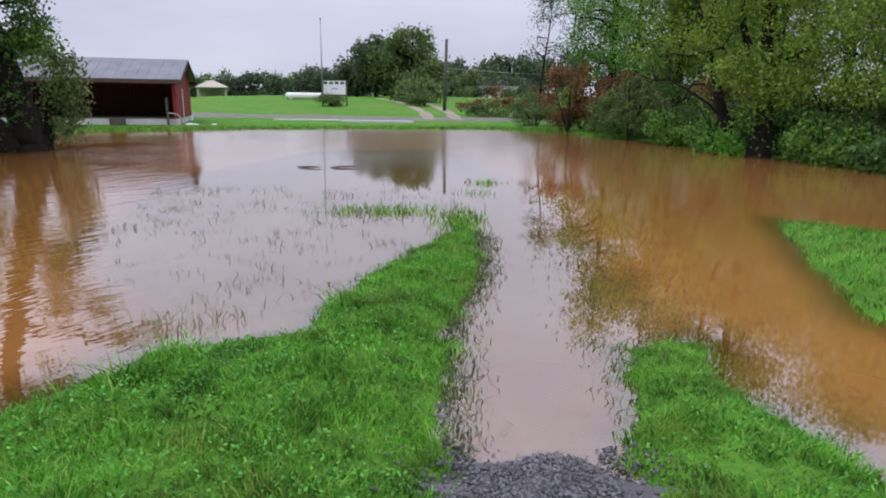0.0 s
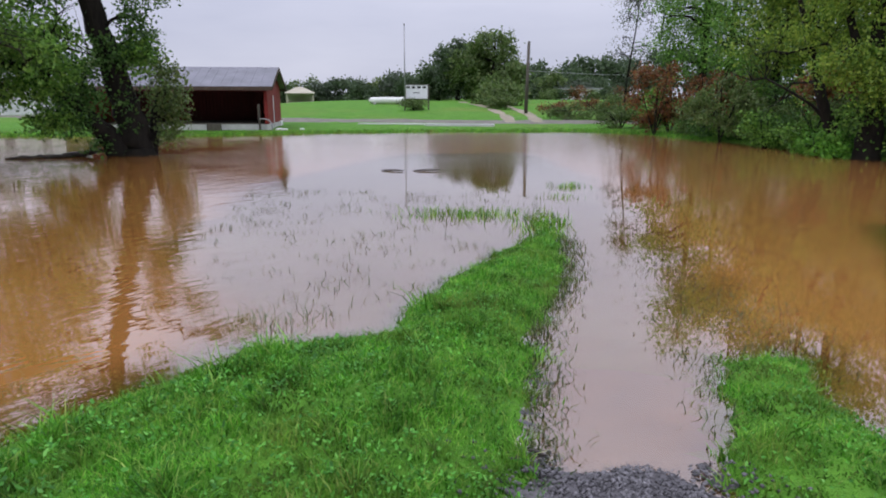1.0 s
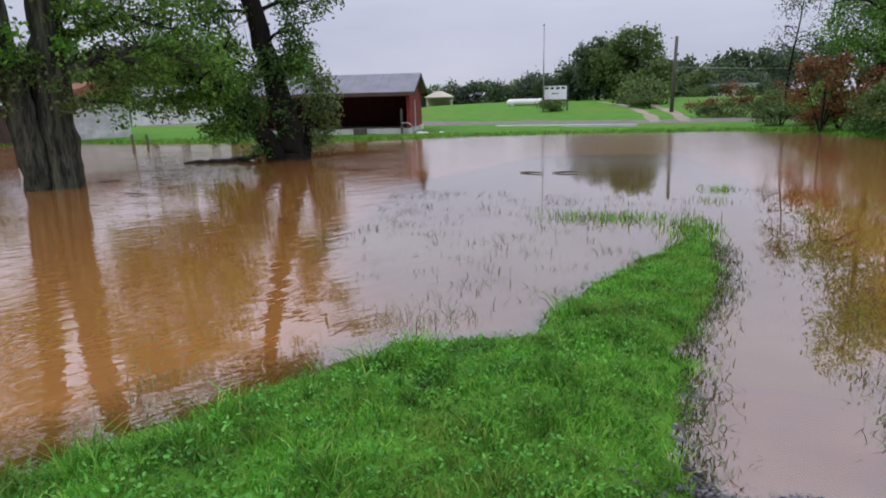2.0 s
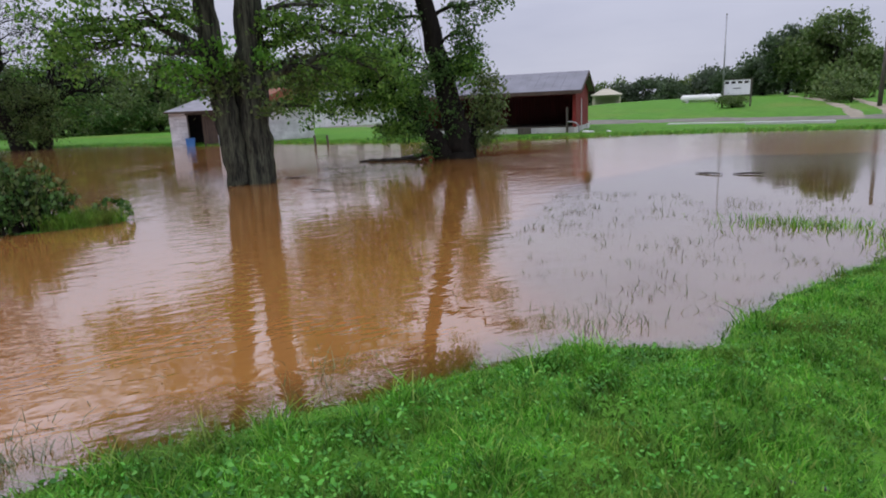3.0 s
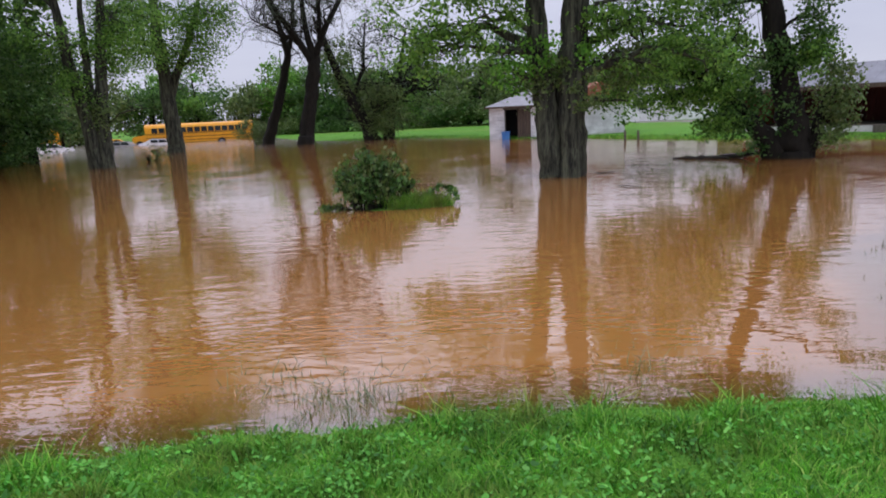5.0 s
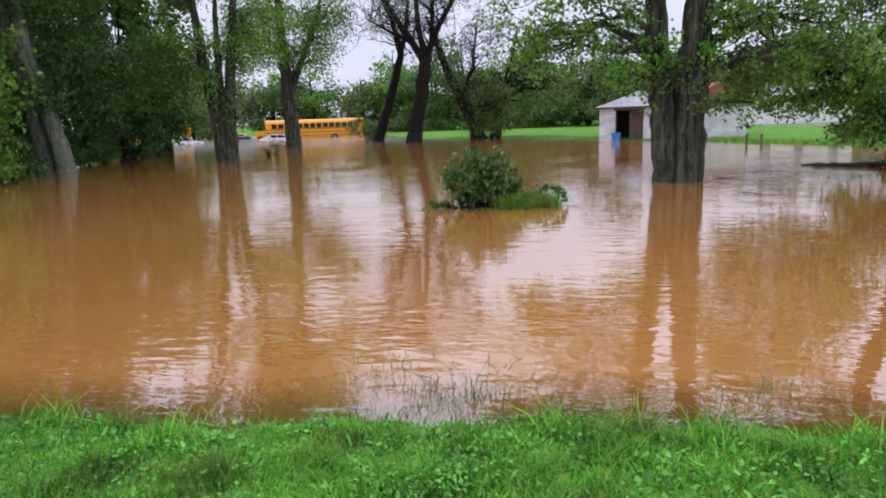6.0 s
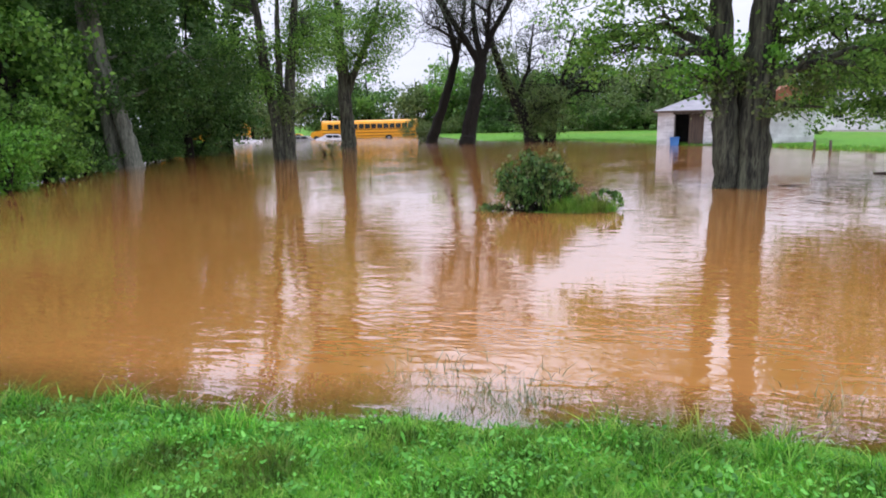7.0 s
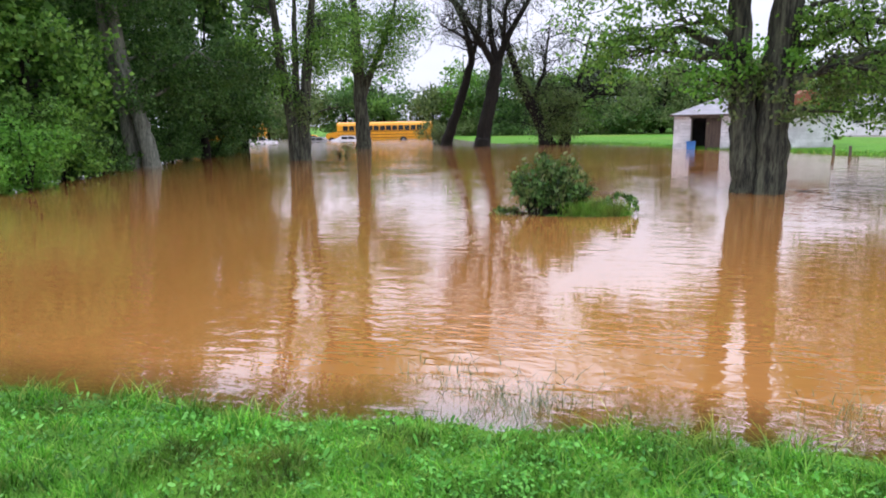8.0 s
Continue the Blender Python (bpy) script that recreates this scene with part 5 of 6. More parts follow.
tree("maple_tree", 10.3, 20.9, -0.3,
     [[(0, 0, 0, 0.42), (0.0, 0, 1.2, 0.34), (-0.1, 0, 3.0, 0.20), (-0.25, 0.1, 7, 0.13), (-0.3, 0.1, 10, 0.06)], [(-0.6, 0.6, 0.1, 0.22), (-1.2, 0.5, 1.6, 0.17), (-1.8, 0.5, 3.4, 0.11), (-2.5, 0.5, 5.6, 0.05)], [(-0.2, 0.1, 2.4, 0.16), (-0.9, 0, 4.4, 0.1), (-1.2, 0, 7.5, 0.04)]],
     [(-0.7, -0.8, 3.1, 0.8, 0.8, 0.6, 2200, M_LEAF_YELLOW), (0.3, -0.9, 2.5, 0.8, 0.8, 0.6, 2000, M_LEAF_YELLOW), (1.0, -0.6, 3.6, 1.0, 0.9, 0.7, 2000, M_LEAF_YELLOW), (-1.4, -0.2, 5.6, 1.4, 1.0, 0.9, 2200, None), (0.9, 0, 6.0, 1.6, 1.2, 1.0, 2800, None), (-0.4, -0.5, 1.6, 0.5, 0.5, 0.6, 600, M_LEAF), (0, 0, 8.2, 2.2, 1.6, 1.1, 3500, M_LEAF_YELLOW), (-0.1, -0.3, 2.6, 0.5, 0.5, 1.0, 700, M_LEAF), (-0.2, -0.4, 5.0, 0.8, 0.6, 0.9, 1800, None), (-1.9, 0.1, 4.4, 0.9, 0.7, 0.8, 1700, None)],
     M_BARK_DARK, M_LEAF_YELLOW, "dark-stemmed maple with yellow-green sprays over the flood", 31, 0.10, "trees on the bank", 0.24, bare=10)
tree("maple_tree", 13.2, 18.6, -0.1,
     [[(0, 0, 0, 0.3), (0.05, 0, 1.8, 0.25), (0.2, 0, 4, 0.2), (0.6, 0, 7, 0.12)], [(0.25, 0, 0, 0.2), (0.5, 0, 2.2, 0.15), (0.7, 0, 5, 0.1)]],
     [(-1.0, -0.5, 4.2, 1.3, 1.0, 0.9, 2800, M_LEAF_YELLOW), (0.9, -0.5, 3.2, 1.3, 1.0, 0.9, 2800, None), (0.2, -0.6, 5.6, 1.6, 1.2, 1.0, 3200, M_LEAF_YELLOW), (2.0, -0.2, 4.6, 1.3, 1.0, 1.0, 2500, None), (-0.9, -0.7, 2.4, 1.0, 0.8, 0.6, 1800, None), (1.6, -0.8, 1.9, 1.0, 0.8, 0.6, 1800, M_LEAF_YELLOW), (0.3, 0, 7.6, 2.2, 1.6, 1.1, 3200, M_LEAF_YELLOW)],
     M_BARK_DARK, M_LEAF_YELLOW, "maple with reddish-dark stems and yellowing leaves", 32, 0.10, "trees on the bank", 0.26, bare=6)
for i, (x, y, h, w, leaf, label) in enumerate(((6.4, 33.4, 3.6, 1.5, M_LEAF_RED, "russet autumn bush at the water's edge"), (8.6, 32.6, 3.8, 1.5, M_LEAF_RED, "russet autumn bush at the water's edge"), (8.2, 28.6, 3.2, 1.4, M_LEAF_OLIVE, "olive bush at the water's edge"), (11.2, 25.6, 3.4, 1.6, M_LEAF_RED, "dull red bush on the bank"),
                                               (9.0, 25.6, 1.4, 1.1, M_LEAF, "low green bush at the water's edge"), (9.9, 23.3, 1.5, 1.2, M_LEAF, "low green bush at the water's edge"), (9.4, 22.0, 1.1, 0.9, M_LEAF_FRESH, "low green bush at the water's edge"), (11.3, 18.6, 1.5, 1.1, M_LEAF, "low green bush at the water's edge"),
                                               (12.0, 16.4, 1.4, 1.1, M_LEAF_DARK, "low dark bush at the water's edge"), (12.6, 14.4, 1.2, 1.1, M_LEAF, "low green bush at the water's edge"), (5.4, 37.8, 1.2, 1.4, M_LEAF_OLIVE, "rank olive bush on the far bank"), (7.2, 38.0, 2.2, 1.5, M_LEAF, "rank green bush on the far bank"),
                                               (3.2, 46.5, 1.0, 1.6, M_LEAF_OLIVE, "rank weedy bush beside the track"), (5.6, 44.5, 1.2, 1.6, M_LEAF_OLIVE, "rank weedy bush beside the track"), (3.0, 54, 1.0, 2.0, M_LEAF_RED, "brown weedy bush beside the track"), (6.0, 56, 1.2, 2.2, M_LEAF_RED, "brown weedy bush beside the track"),
                                               (7.6, 52, 1.8, 2.0, M_LEAF_OLIVE, "rank weedy bush beside the track"), (-1.8, 57.5, 1.6, 1.4, M_LEAF_OLIVE, "bush at the foot of the utility pole"), (-2.8, 60, 1.8, 1.5, M_LEAF_OLIVE, "bush at the foot of the utility pole"), (13.4, 22.4, 2.4, 1.6, M_LEAF_DARK, "dark bush under the trees"), (14.8, 19.6, 2.2, 1.6, M_LEAF_DARK, "dark bush under the trees"))):
    shrub("bush", x, y, h, w, leaf, 260 + i, label, 3600 if h > 2 else 2400, 0.13, "bushes on the bank", 0.22)
r_un = np.random.default_rng(91)
for i in range(26):
    u = (i + 0.5) / 26
    sx, sy = np.interp(u * 5, range(6), [6.6, 8.2, 9.4, 10.4, 11.6, 12.9]), np.interp(u * 5, range(6), [34.4, 30.0, 26.4, 22.4, 18.2, 13.8])
    back = i % 2
    shrub("bush", sx + 0.6 + back * 2.0 + r_un.uniform(-0.3, 0.4), sy + back * 0.8, (1.5 if not back else 3.0) * r_un.uniform(0.8, 1.25), 1.3 + 0.5 * back, (M_LEAF, M_LEAF_OLIVE, M_LEAF_DARK, M_LEAF_YELLOW, M_LEAF_OLIVE, M_LEAF_RED)[int(r_un.integers(0, 6))] if back else (M_LEAF, M_LEAF_DARK, M_LEAF_OLIVE)[i % 3],
          600 + i, "tangled bush of the undergrowth on the bank", 2600, 0.12, "undergrowth on the bank", 0.26)
for i in range(6):
    shrub("bush", 3.4 + 2.2 * i, 100 + 0.6 * i, 1.5 + 0.3 * (i % 3), 1.7, (M_LEAF_OLIVE, M_LEAF_FAR, M_LEAF_RED)[i % 3], 640 + i, "rank weedy bush in front of the far white building", 1100, 0.24, "far hedge", 0.4)
shrub("hedge", FX - 0.1, FY - 1.1, 1.0, 1.55, M_LEAF_OLIVE, 300, "clipped olive hedge under the notice board", 3600, 0.12, "", 0.2)
# the group of trees in the middle of the field and the tree line at its end
for i, (x, y, h, w, leaf) in enumerate(((-4.2, 76, 8.2, 3.2, M_LEAF_OLIVE), (-8.6, 81, 7.4, 3.0, M_LEAF_FAR), (-6.4, 79, 6.4, 3.0, M_LEAF_OLIVE), (-2.4, 73, 4.6, 2.2, M_LEAF_OLIVE), (-11.8, 87, 5.2, 3.4, M_LEAF_FAR), (-15.5, 92, 4.2, 3.2, M_LEAF_FAR), (-2.4, 64, 2.0, 1.8, M_LEAF_OLIVE))):
    wood_tree("broadleaf_tree", x, y, h, w, leaf, 320 + i, "full olive-green tree at the end of the field", 0.3, 11000, 0.3, "trees at the field's end", sprig=0.5, n=20)
for i in range(34):
    u = i / 33
    x, y = -98 + 112 * u, 118 + 10 * math.sin(u * 7) - 4 * u + rt.uniform(-4, 4)
    wood_tree("distant_tree", x, y, rt.uniform(2.8, 5.4), rt.uniform(2.6, 4.6), (M_LEAF_FAR, M_LEAF_FAR, M_LEAF_OLIVE, M_LEAF_GREY)[i % 4], 400 + i, "hazy distant tree in the line behind the field", 0.0, 3400, 0.36, "distant tree line", sprig=0.6, n=12)
for i in range(10):
    u = i / 9
    x, y = 4 + 75 * u, 170 + 25 * math.sin(u * 3)
    wood_tree("distant_tree", x, y, 9 + 12 * u + rt.uniform(-1, 1), 7.5, M_LEAF_FAR, 450 + i, "hazy distant tree on the rise beyond the road", 0.0, 3000, 0.85, "distant tree line", sprig=1.2, n=12)

# ---------------------------------------------------------------- things in the water
island = thing("island_bush", pose(-12.5, 5.0, -0.1, 0, 0, 70), "dark green bush on a small grassy hump in the flood", "bush")
r_is = np.random.default_rng(77)
wood = Tubes(r_is)
leaf_at = []
for k in range(96):
    a = r_is.uniform(0, 2 * math.pi)
    reach = r_is.uniform(0.1, 1.0) ** 0.7
    top = np.array([-0.12 + reach * math.cos(a) * 1.0, reach * math.sin(a) * 0.65, 0.24 + (1.16 - 0.50 * reach ** 2) * r_is.uniform(0.45, 1.05)])
    line = bend((-0.12 + 0.5 * reach * math.cos(a), 0.35 * reach * math.sin(a), 0.02), top, r_is, 0.12, 7)
    wood.add(line, np.linspace(0.016, 0.004, 7), 4)
    along = r_is.uniform(1.3, 6.0, 30)
    leaf_at.append(np.stack([np.interp(along, np.arange(7), line[:, i]) for i in range(3)], 1) + r_is.normal(0, 0.065, (30, 3)))
for k in range(9):
    end = np.array([-0.95 - r_is.uniform(0.1, 0.45), r_is.uniform(-0.25, 0.15), r_is.uniform(0.08, 0.36)])
    line = bend((-0.6, 0, 0.08), end, r_is, 0.08, 5)
    wood.add(line, np.linspace(0.010, 0.003, 5), 4)
    leaf_at.append(line[r_is.integers(2, 5, 12)] + r_is.normal(0, 0.05, (12, 3)))
link_mesh("twig_frame", wood.mesh("twig_frame"), M_BARK_DARK, island)
link_mesh("leaves", leaf_mesh("leaves", leaf_quads(np.concatenate(leaf_at[::2]), 0.105, r_is, 0.6)), M_LEAF_OLIVE, island)
link_mesh("leaves", leaf_mesh("leaves", leaf_quads(np.concatenate(leaf_at[1::2]), 0.10, r_is, 0.6)), M_LEAF_DARK, island)
arch = Tubes(r_is)
al = np.array([(0.75, -0.2, 0.1), (0.95, -0.2, 0.4), (1.2, -0.22, 0.5), (1.45, -0.22, 0.42), (1.58, -0.22, 0.2)])
arch.add(al, [0.012, 0.01, 0.008, 0.006, 0.004], 4)
link_mesh("sprig", arch.mesh("sprig"), M_BARK_DARK, island)
tt = r_is.uniform(0.8, 3.9, 90)
ac = np.stack([np.interp(tt, np.arange(5), al[:, i]) for i in range(3)], 1) + r_is.normal(0, 0.035, (90, 3))
link_mesh("sprig_leaves", leaf_mesh("sprig_leaves", leaf_quads(ac, 0.10, r_is, 0.9)), M_LEAF_DARK, island)


def blades(name, xy, z, tall, wide, lean, rng, material, label, category="grass", parent=None):
    """Grass: each blade tapers over two bent joints to a point."""
    n = len(xy)
    tall = np.broadcast_to(np.asarray(tall, float), (n,)) * rng.uniform(0.6, 1.4, n)
    a, b = rng.uniform(0, 2 * math.pi, n), rng.uniform(0, 2 * math.pi, n)
    side = np.stack([np.cos(a), np.sin(a), np.zeros(n)], 1) * (wide * rng.uniform(0.7, 1.3, n))[:, None]
    tip = np.stack([np.cos(b), np.sin(b), np.zeros(n)], 1) * (tall * rng.uniform(0.1, 1.0, n) * lean)[:, None]
    base = np.stack([xy[:, 0], xy[:, 1], z], 1)
    up = np.array([0, 0, 1.0])[None, :] * tall[:, None]
    v = np.stack([base - side, base + side, base + up * 0.6 + tip * 0.35 + side * 0.7, base + up * 0.6 + tip * 0.35 - side * 0.7, base + up * 0.95 + tip + side * 0.12, base + up * 0.95 + tip - side * 0.12], 1).reshape(-1, 3)
    o = np.arange(n, dtype=np.int32)[:, None] * 6
    f = np.concatenate([o + np.array([[0, 1, 2, 3]]), o + np.array([[3, 2, 4, 5]])], 1)
    ob = link_mesh(name, raw_mesh(name, v, f, 4), material, parent)
    if parent is None:
        tagged(ob, label, category, kind="stuff")
    return ob


hx = r_is.uniform(-1, 1, (1500, 2))
hx = hx[np.hypot(hx[:, 0], hx[:, 1]) < 1]
blades("grass_tuft", np.stack([0.75 + hx[:, 0] * 0.75, -0.25 + hx[:, 1] * 0.3], 1), np.full(len(hx), 0.08) + 0.10 * (1 - np.hypot(hx[:, 0], hx[:, 1])), 0.27, 0.007, 1.5, r_is, M_GRASS, "", parent=island)
bm = bmesh.new()
bmesh.ops.create_icosphere(bm, subdivisions=3, radius=1)
for v in bm.verts:
    v.co = Vector((v.co.x * 1.2 + 0.35, v.co.y * 0.5 - 0.1, v.co.z * 0.13)) + Vector((0, 0, 0.03 * noise.noise(v.co * 4)))
part("hump", bm, M_LAWN, island, smooth=True)
rim = np.stack([r_is.uniform(-1.1, 1.75, 420), r_is.normal(-0.45, 0.13, 420)], 1)
blades("rim_grass", rim, np.full(420, -0.02), 0.16, 0.006, 1.9, r_is, M_STEM, "", parent=island)


def driftwood(x, y, pts, radii, label, turn=0, z=0.02):
    t = Tubes(np.random.default_rng(int(abs(x * 100))))
    t.add(pts, radii, 7, 0.2)
    ob = link_mesh("driftwood", t.mesh("driftwood"), M_WOOD_WET)
    ob.matrix_basis = pose(x, y, z, 0, 0, turn)
    return tagged(ob, label, "driftwood", "floating wood")


def unshared(p0, p1, n, amp, seed):
    r = np.random.default_rng(seed)
    t = np.linspace(0, 1, n)[:, None]
    return np.array(p0) * (1 - t) + np.array(p1) * t + r.normal(0, amp, (n, 3)) * np.array([1, 1, 0.4])


driftwood(-15.6, 17.4, unshared((0, 0, 0), (1.5, 0.75, 0.04), 9, 0.05, 5), np.array([0.02, 0.04, 0.07, 0.06, 0.08, 0.07, 0.08, 0.05, 0.03]), "dark waterlogged branch caught against the leaning tree")
driftwood(-14.6, 18.1, unshared((0, 0, 0), (1.3, 0.5, 0.16), 7, 0.06, 6), np.array([0.03, 0.06, 0.09, 0.11, 0.10, 0.08, 0.05]), "dark waterlogged log caught against the leaning tree")
driftwood(-14.2, 12.45, unshared((0, 0, 0), (0.42, 0.45, 0.0), 6, 0.012, 17), [0.006, 0.012, 0.016, 0.014, 0.012, 0.005], "thin dark stick floating beside the twin maple")
driftwood(-11.4, 10.65, unshared((0, 0, 0), (0.5, 0.12, 0.0), 6, 0.012, 18), [0.005, 0.010, 0.013, 0.012, 0.010, 0.004], "thin dark stick floating beside the twin maple")
driftwood(-3.7, 15.9, unshared((0, 0, 0), (0.62, -0.1, 0.01), 6, 0.012, 7), [0.008, 0.02, 0.025, 0.022, 0.018, 0.006], "short dark stick floating on the flood")
driftwood(-2.85, 15.95, unshared((0, 0, 0), (0.64, 0.05, 0.02), 6, 0.012, 8), [0.008, 0.02, 0.025, 0.022, 0.018, 0.006], "short dark stick floating on the flood")
driftwood(0.02, 2.98, unshared((0, 0, 0), (0.09, -0.05, 0.0), 5, 0.004, 9), [0.006, 0.012, 0.014, 0.012, 0.005], "small dark chunk of wet wood on the grass", z=0.05)
driftwood(-4.04, 0.11, unshared((0, 0, 0), (0.08, 0.12, 0.0), 5, 0.004, 10), [0.005, 0.012, 0.013, 0.011, 0.005], "small dark stick at the water's edge", z=0.02)

# ---------------------------------------------------------------- grass
rg = np.random.default_rng(5)


def scatter(n, x0, x1, y0, y1, rng=rg):
    return np.stack([rng.uniform(x0, x1, n), rng.uniform(y0, y1, n)], 1)


def bank_grass():
    xy = scatter(680000, -7.5, 3.8, -6.0, 9.4)
    d = inside(NEAR, xy[:, 0], xy[:, 1])
    r = np.hypot(xy[:, 0], xy[:, 1])
    lane = (np.abs(xy[:, 0] - 0.5) < 0.43 + 0.1 * wobble(xy[:, 0] * 3, xy[:, 1] * 3)) & (xy[:, 1] < 3.3)
    # only the stretch of bank that the path overlooks, thinner where it lies farther off
    ahead = (xy[:, 1] > 1.4) | (xy[:, 0] < -1.6) | (rg.uniform(0, 1, len(xy)) < 0.4)
    ragged = d + 0.10 * wobble(xy[:, 0] * 5.3, xy[:, 1] * 4.7) + 0.06 * wobble(xy[:, 0] * 13, xy[:, 1] * 11)
    keep = (ragged > 0.09 * rg.normal(0, 1, len(xy)) + np.where(xy[:, 0] < -0.6, 0.10, -0.03)) & ~lane & ahead & (rg.uniform(0, 1, len(xy)) < np.clip(1.15 - r / 14, 0.25, 1))
    xy, d = xy[keep], d[keep]
    tuft = wobble(xy[:, 0] * 2.2, xy[:, 1] * 2.4) * 0.5 + 0.5
    tall = (0.03 + 0.06 * tuft ** 2 + 0.05 * np.clip(wobble(xy[:, 0] * 6.1 + 1, xy[:, 1] * 5.7), 0, 1) ** 3) * np.where(xy[:, 0] < -0.6, 0.55 + 0.45 * ramp01(d, 0.05, 0.45), 1.0) * np.where(xy[:, 0] > 0.7, 0.75, 1.0)
    z = height(xy[:, 0], xy[:, 1]) - 0.01
    half = len(xy)
    blades("bank_grass", xy[:half], z[:half], tall[:half], 0.0050, 1.25, rg, M_GRASS, "fresh green wet grass on the bank")
    return half


bank_grass()


def clover():
    xy = scatter(300000, -7.2, 3.8, -6, 8.5)
    d = inside(NEAR, xy[:, 0], xy[:, 1])
    dens = wobble(xy[:, 0] * 1.3 + 4, xy[:, 1] * 1.1) * 0.5 + 0.5
    lane = (np.abs(xy[:, 0] - 0.5) < 0.5) & (xy[:, 1] < 3.3)
    ahead = (xy[:, 1] > 1.4) | (xy[:, 0] < -1.6) | (rg.uniform(0, 1, len(xy)) < 0.4)
    keep = (d > 0.06) & ~lane & ahead & (rg.uniform(0, 1, len(xy)) < 0.12 + 0.5 * dens ** 2)
    xy = xy[keep]
    n = len(xy)
    c = np.stack([xy[:, 0], xy[:, 1], height(xy[:, 0], xy[:, 1]) + rg.uniform(0.02, 0.075, n)], 1)
    a = rg.uniform(0, 2 * math.pi, n)
    tilt = rg.normal(0, 0.6, (n, 2))
    u = np.stack([np.cos(a), np.sin(a), tilt[:, 0]], 1)
    w = np.stack([-np.sin(a), np.cos(a), tilt[:, 1]], 1)
    s = (rg.uniform(0.004, 0.010, n) + 0.010 * rg.uniform(0, 1, n) ** 4 * (xy[:, 0] < -1.4))[:, None]
    ring = [c + s * (1.35 * math.cos(t) * u + (0.75 - 0.2 * math.cos(t)) * math.sin(t) * w) for t in np.linspace(0, 2 * math.pi, 6, endpoint=False)]
    v = np.stack(ring, 1).reshape(-1, 3)
    tagged(link_mesh("clover", raw_mesh("clover", v, np.arange(len(v)), 6), M_CLOVER), "small round clover and weed leaves in the grass", "clover", kind="stuff")


clover()
# long tufts at the brink
tc = np.array([(-4.75, -1.55), (-4.45, -1.1), (-4.15, -0.75), (-3.35, 1.35), (-3.1, 1.75), (-2.05, 3.6), (-1.8, 3.95), (-2.9, 2.1), (-5.0, -2.2), (-0.85, 5.2), (-2.5, 2.8)])
pk = rg.integers(0, len(tc), 1100)
xy = tc[pk] + rg.normal(0, 0.09, (1100, 2))
blades("tall_grass", xy, height(xy[:, 0], xy[:, 1]) - 0.01, 0.15, 0.0058, 1.7, rg, M_GRASS, "longer grass tufts leaning over the water's edge")
# grass just under the murky surface along the bank
xy = scatter(150000, -7.0, 3.4, -5.0, 9.4)
d = inside(NEAR, xy[:, 0], xy[:, 1]) + 0.12 * wobble(xy[:, 0] * 3.1, xy[:, 1] * 2.7)
keep = (d > -0.55) & (d < 0.22) & (rg.uniform(0, 1, len(d)) < ramp01(d, -0.6, 0.1)) & ((xy[:, 0] < -0.1) | (xy[:, 0] > 1.2))
xy = xy[keep]
blades("sunken_grass", xy, height(xy[:, 0], xy[:, 1]) - 0.012, 0.045, 0.0045, 1.8, rg, M_GRASS, "green grass drowned just under the murky edge of the flood")


def broad_weeds():
    """Broad pointed leaves of low weeds, in patches on the bank."""
    at = scatter(5200, -6.2, 0.0, -5.0, 5.6)
    d = inside(NEAR, at[:, 0], at[:, 1])
    dens = wobble(at[:, 0] * 1.9 + 2.0, at[:, 1] * 1.7 + 1.0) * 0.5 + 0.5
    at = at[(d > 0.22) & (rg.uniform(0, 1, len(d)) < 0.08 + 0.75 * dens ** 2) & ((at[:, 0] < -1.5) | (at[:, 1] > 1.6))]
    reps = np.repeat(at, 7, 0)
    n = len(reps)
    a = rg.uniform(0, 2 * math.pi, n)
    along = unit(np.stack([np.cos(a), np.sin(a), rg.uniform(-0.25, 0.55, n)], 1))
    across = unit(np.stack([-np.sin(a), np.cos(a), rg.normal(0, 0.25, n)], 1))
    up = np.cross(along, across)
    s = rg.uniform(0.014, 0.034, n)[:, None]
    xy = reps + along[:, :2] * s * 0.5 + rg.normal(0, 0.012, (n, 2))
    base = np.stack([xy[:, 0], xy[:, 1], height(xy[:, 0], xy[:, 1]) + rg.uniform(0.025, 0.075, n)], 1)
    ring = np.stack([base, base + along * s * 0.35 + across * s * 0.30 + up * s * 0.08, base + along * s * 0.75 + across * s * 0.22 + up * s * 0.05, base + along * s * 1.05 - up * s * 0.06,
                     base + along * s * 0.75 - across * s * 0.22 + up * s * 0.05, base + along * s * 0.35 - across * s * 0.30 + up * s * 0.08], 1).reshape(-1, 3)
    tagged(link_mesh("broad_weeds", raw_mesh("broad_weeds", ring, np.arange(len(ring)), 6), M_CLOVER), "broad pointed leaves of low weeds among the grass", "weeds", kind="stuff")


broad_weeds()
# drowned grass standing out of the shallows
xy = scatter(9000, -5.8, 0.4, 4.4, 12.6)
f = wobble(xy[:, 0] * 1.9, xy[:, 1] * 2.3) + 0.7 * wobble(xy[:, 0] * 0.8 + 2, xy[:, 1] * 0.9)
edge = inside([(-5.6, 12.3), (0.2, 12.6), (0.35, 9.0), (-0.9, 6.0), (-1.8, 4.7), (-2.6, 4.7), (-4.2, 7.2)], xy[:, 0], xy[:, 1])
xy = xy[(edge > 0) & (f + 0.35 * rg.normal(0, 1, len(f)) > 0.35)]
blades("drowned_grass", xy, np.full(len(xy), -0.05), 0.10, 0.0042, 1.2, rg, M_STEM, "thin drowned grass stems standing out of the water")
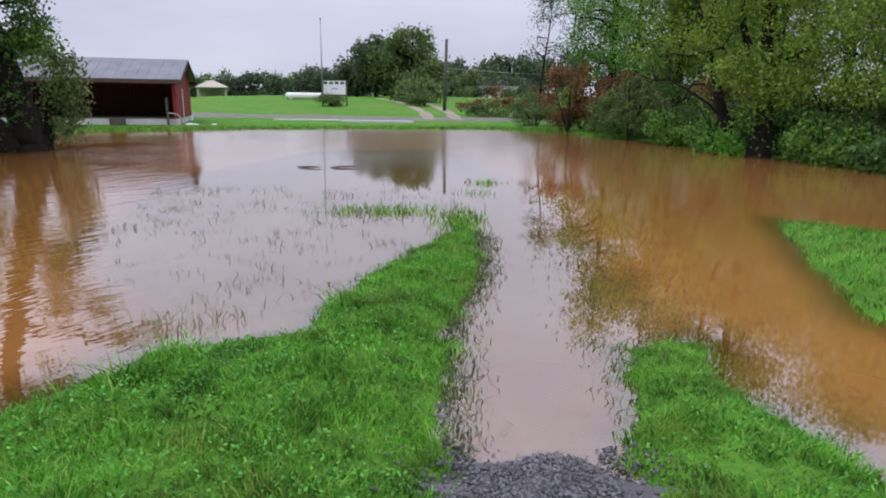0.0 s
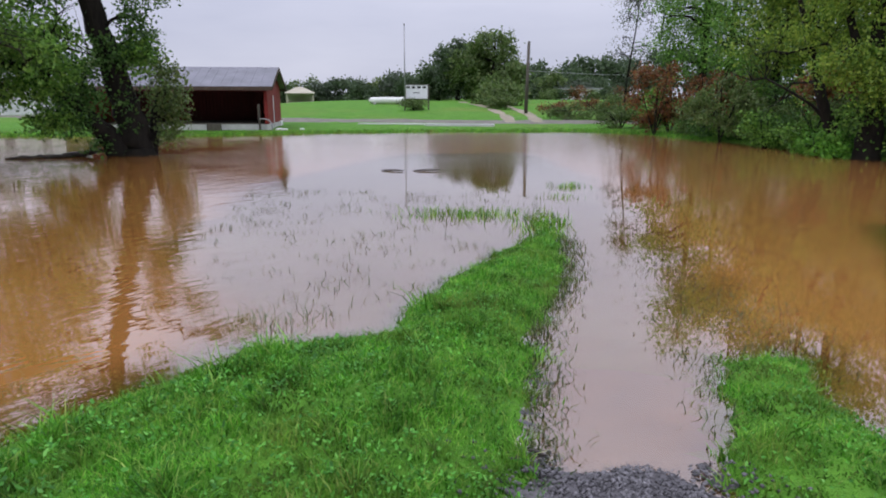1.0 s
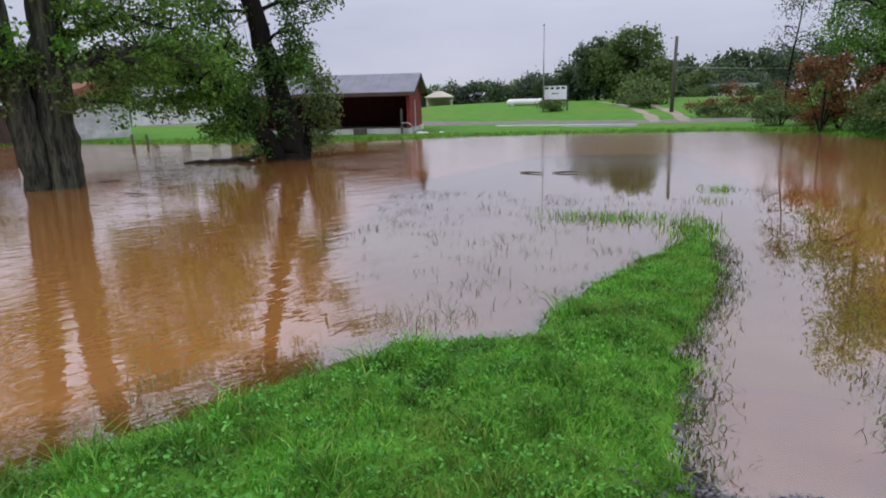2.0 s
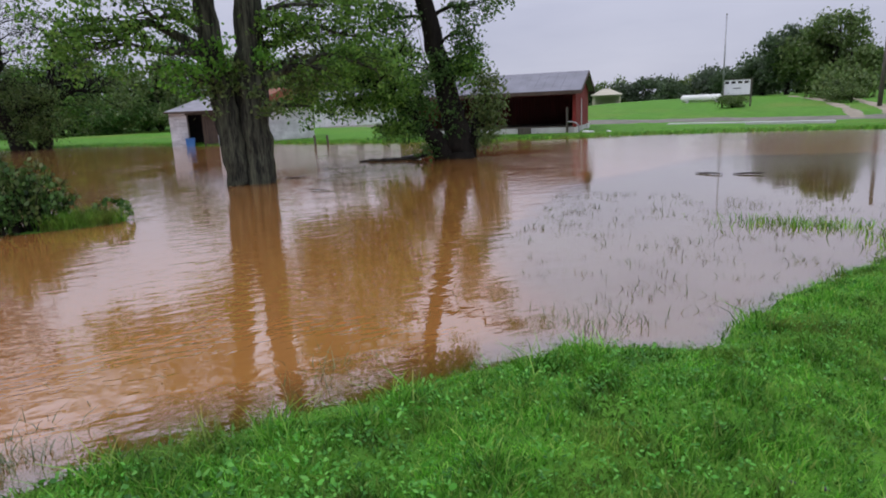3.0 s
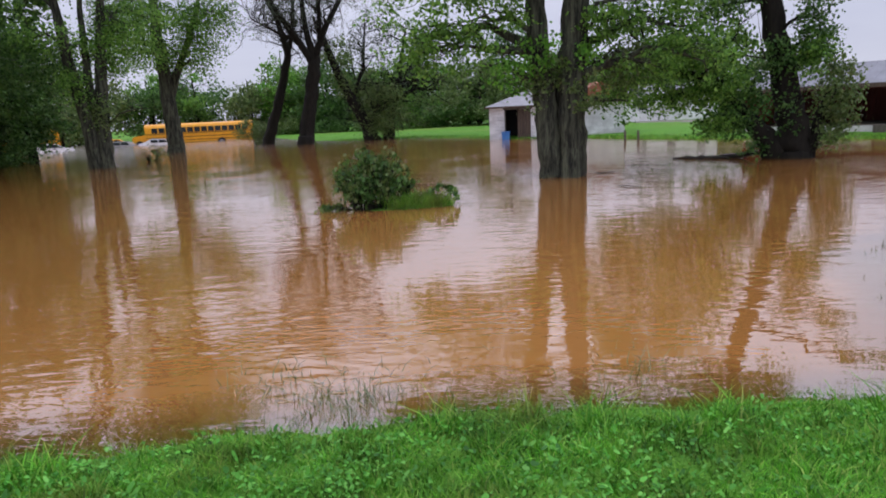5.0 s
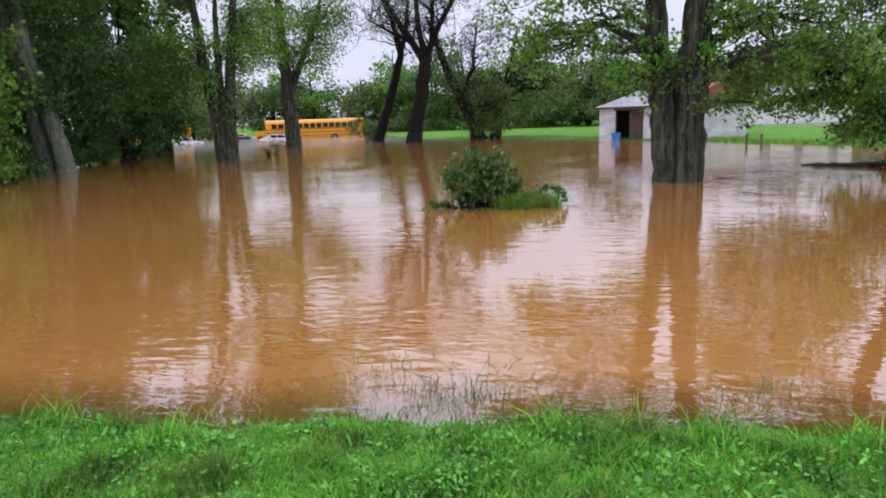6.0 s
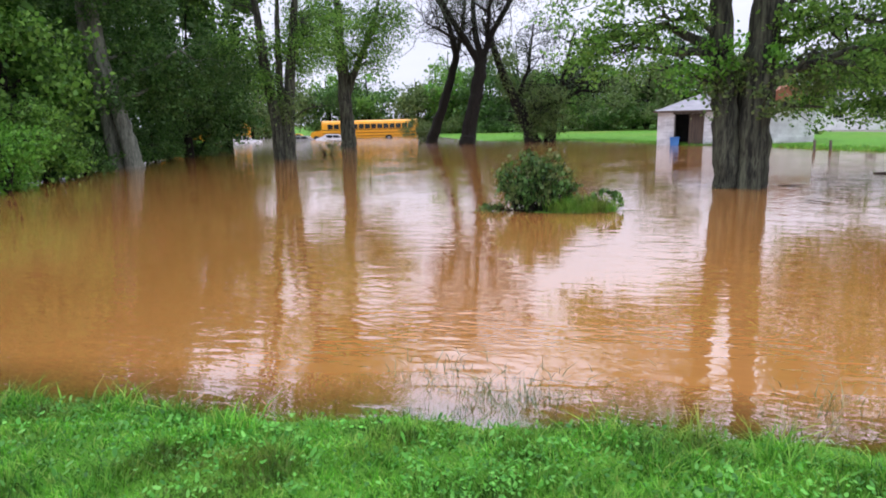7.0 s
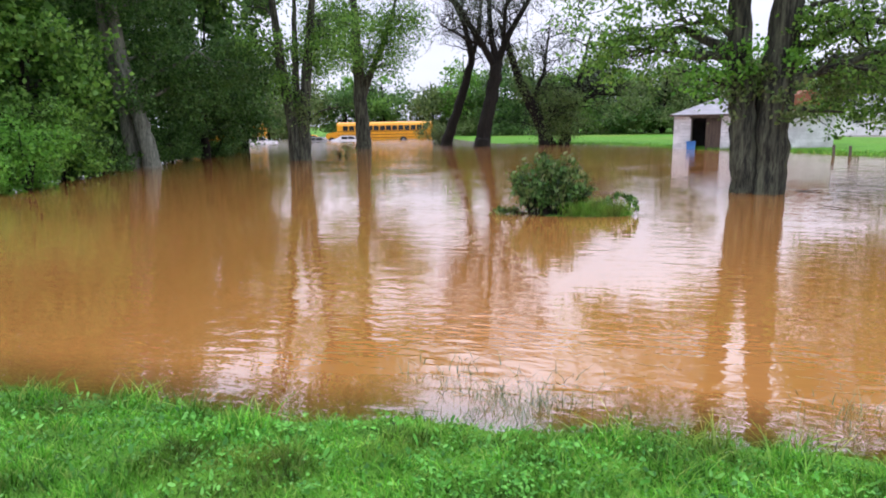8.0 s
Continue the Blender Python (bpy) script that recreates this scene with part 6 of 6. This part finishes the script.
xy = np.concatenate([np.stack([rg.normal(-0.9, 0.55, 420), rg.normal(10.0, 0.25, 420)], 1), np.stack([rg.normal(0.25, 0.18, 500), rg.normal(9.2, 0.5, 500)], 1), np.stack([rg.normal(0.9, 0.18, 90), rg.normal(13.5, 0.12, 90)], 1), np.stack([rg.normal(0.6, 0.2, 50), rg.normal(12.0, 0.1, 50)], 1)])
blades("grass_islet", xy, np.full(len(xy), -0.03), 0.12, 0.007, 1.2, rg, M_GRASS, "small tufts of green grass just above the water")
# stems along both edges of the flooded lane
yy = rg.uniform(2.7, 8.5, 2400)
left = np.interp(yy, [2.7, 3.8, 4.5, 5.3, 6.4, 8.5], [0.05, 0.05, 0.05, 0.14, 0.42, 0.5])
xy = np.stack([left + np.abs(rg.normal(0, 0.14, len(yy))) - 0.05, yy], 1)
xy = np.concatenate([xy, np.stack([rg.normal(1.25, 0.12, 420), rg.uniform(2.8, 4.6, 420)], 1), np.stack([rg.normal(1.75, 0.35, 620), rg.normal(5.2, 0.5, 620)], 1), np.stack([rg.normal(1.6, 0.25, 300), rg.normal(6.6, 0.5, 300)], 1)])
blades("drowned_grass", xy, np.full(len(xy), -0.02), 0.055, 0.005, 1.6, rg, M_STEM, "short drowned grass and weeds along the flooded lane")
# pale reeds in the shallows off the bank
xy = np.concatenate([np.stack([rg.normal(-4.1, 0.2, 400), rg.normal(1.0, 0.26, 400)], 1), np.stack([rg.normal(-4.6, 0.25, 130), rg.normal(0.7, 0.3, 130)], 1), np.stack([rg.normal(-3.3, 0.2, 120), rg.normal(2.9, 0.3, 120)], 1), np.stack([rg.normal(-2.1, 0.25, 160), rg.normal(4.8, 0.2, 160)], 1)])
blades("wet_reeds", xy, np.full(len(xy), -0.06), 0.14, 0.0032, 1.4, rg, M_REED, "thin wet grass stems standing in the shallows")
# floating straw
for k in range(26):
    x, y = rg.normal(-4.6, 0.35), rg.normal(0.3, 1.0)
    if ground_z(x, y) > -0.01:
        continue
    t = Tubes(rg)
    ln = rg.uniform(0.08, 0.22)
    t.add(unshared((0, 0, 0), (ln, 0.02, 0), 4, 0.004, k), [0.002, 0.003, 0.003, 0.001], 4)
    ob = link_mesh("straw", t.mesh("straw"), M_STRAW)
    ob.matrix_basis = pose(x, y, 0.004, 0, 0, rg.uniform(-40, 60))
    tagged(ob, "pale dead straw floating at the water's edge", "straw", "floating straws")
# rough grass along the far shores
line = np.array(FAR[8:22], float)
t = rg.uniform(0, len(line) - 1, 26000)
xy = np.stack([np.interp(t, np.arange(len(line)), line[:, i]) for i in (0, 1)], 1) + rg.normal(0, 0.7, (26000, 2))
d = inside(FAR, xy[:, 0], xy[:, 1])
xy = xy[d > -0.2]
blades("shore_grass", xy, height(xy[:, 0], xy[:, 1]) - 0.02, 0.14, 0.014, 1.0, rg, M_GRASS, "rough grass along the far shore")
xy = scatter(14000, 3.5, 9, 3.5, 9.7)
xy = xy[inside(SPIT, xy[:, 0], xy[:, 1]) > -0.08]
blades("spit_grass", xy, height(xy[:, 0], xy[:, 1]) - 0.02, 0.09, 0.007, 1.1, rg, M_GRASS, "short green grass on the spit beyond the lane")
# loose stones at the foot of the lane
n = 4200
xy = np.stack([rg.normal(0.5, 0.27, n), rg.uniform(1.5, 3.05, n)], 1)
c = np.stack([xy[:, 0], xy[:, 1], height(xy[:, 0], xy[:, 1]) + 0.038 - 0.03 * np.clip(np.abs(xy[:, 0] - 0.5) / 0.62, 0, 1) ** 4], 1)
oct_v = np.array([(1, 0, 0), (0, 1, 0), (-1, 0, 0), (0, -1, 0), (0, 0, 0.7), (0, 0, -0.7)], float)
v = c[:, None, :] + oct_v[None] * rg.uniform(0.006, 0.019, (n, 1, 1)) * rg.uniform(0.7, 1.3, (n, 6, 1))
tri = np.array([(0, 1, 4), (1, 2, 4), (2, 3, 4), (3, 0, 4), (1, 0, 5), (2, 1, 5), (3, 2, 5), (0, 3, 5)])
f = (np.arange(n)[:, None, None] * 6 + tri[None]).reshape(-1, 3)
tagged(link_mesh("gravel", raw_mesh("gravel", v.reshape(-1, 3), f, 3), M_STONE), "loose wet grey gravel at the foot of the lane", "gravel", kind="stuff")
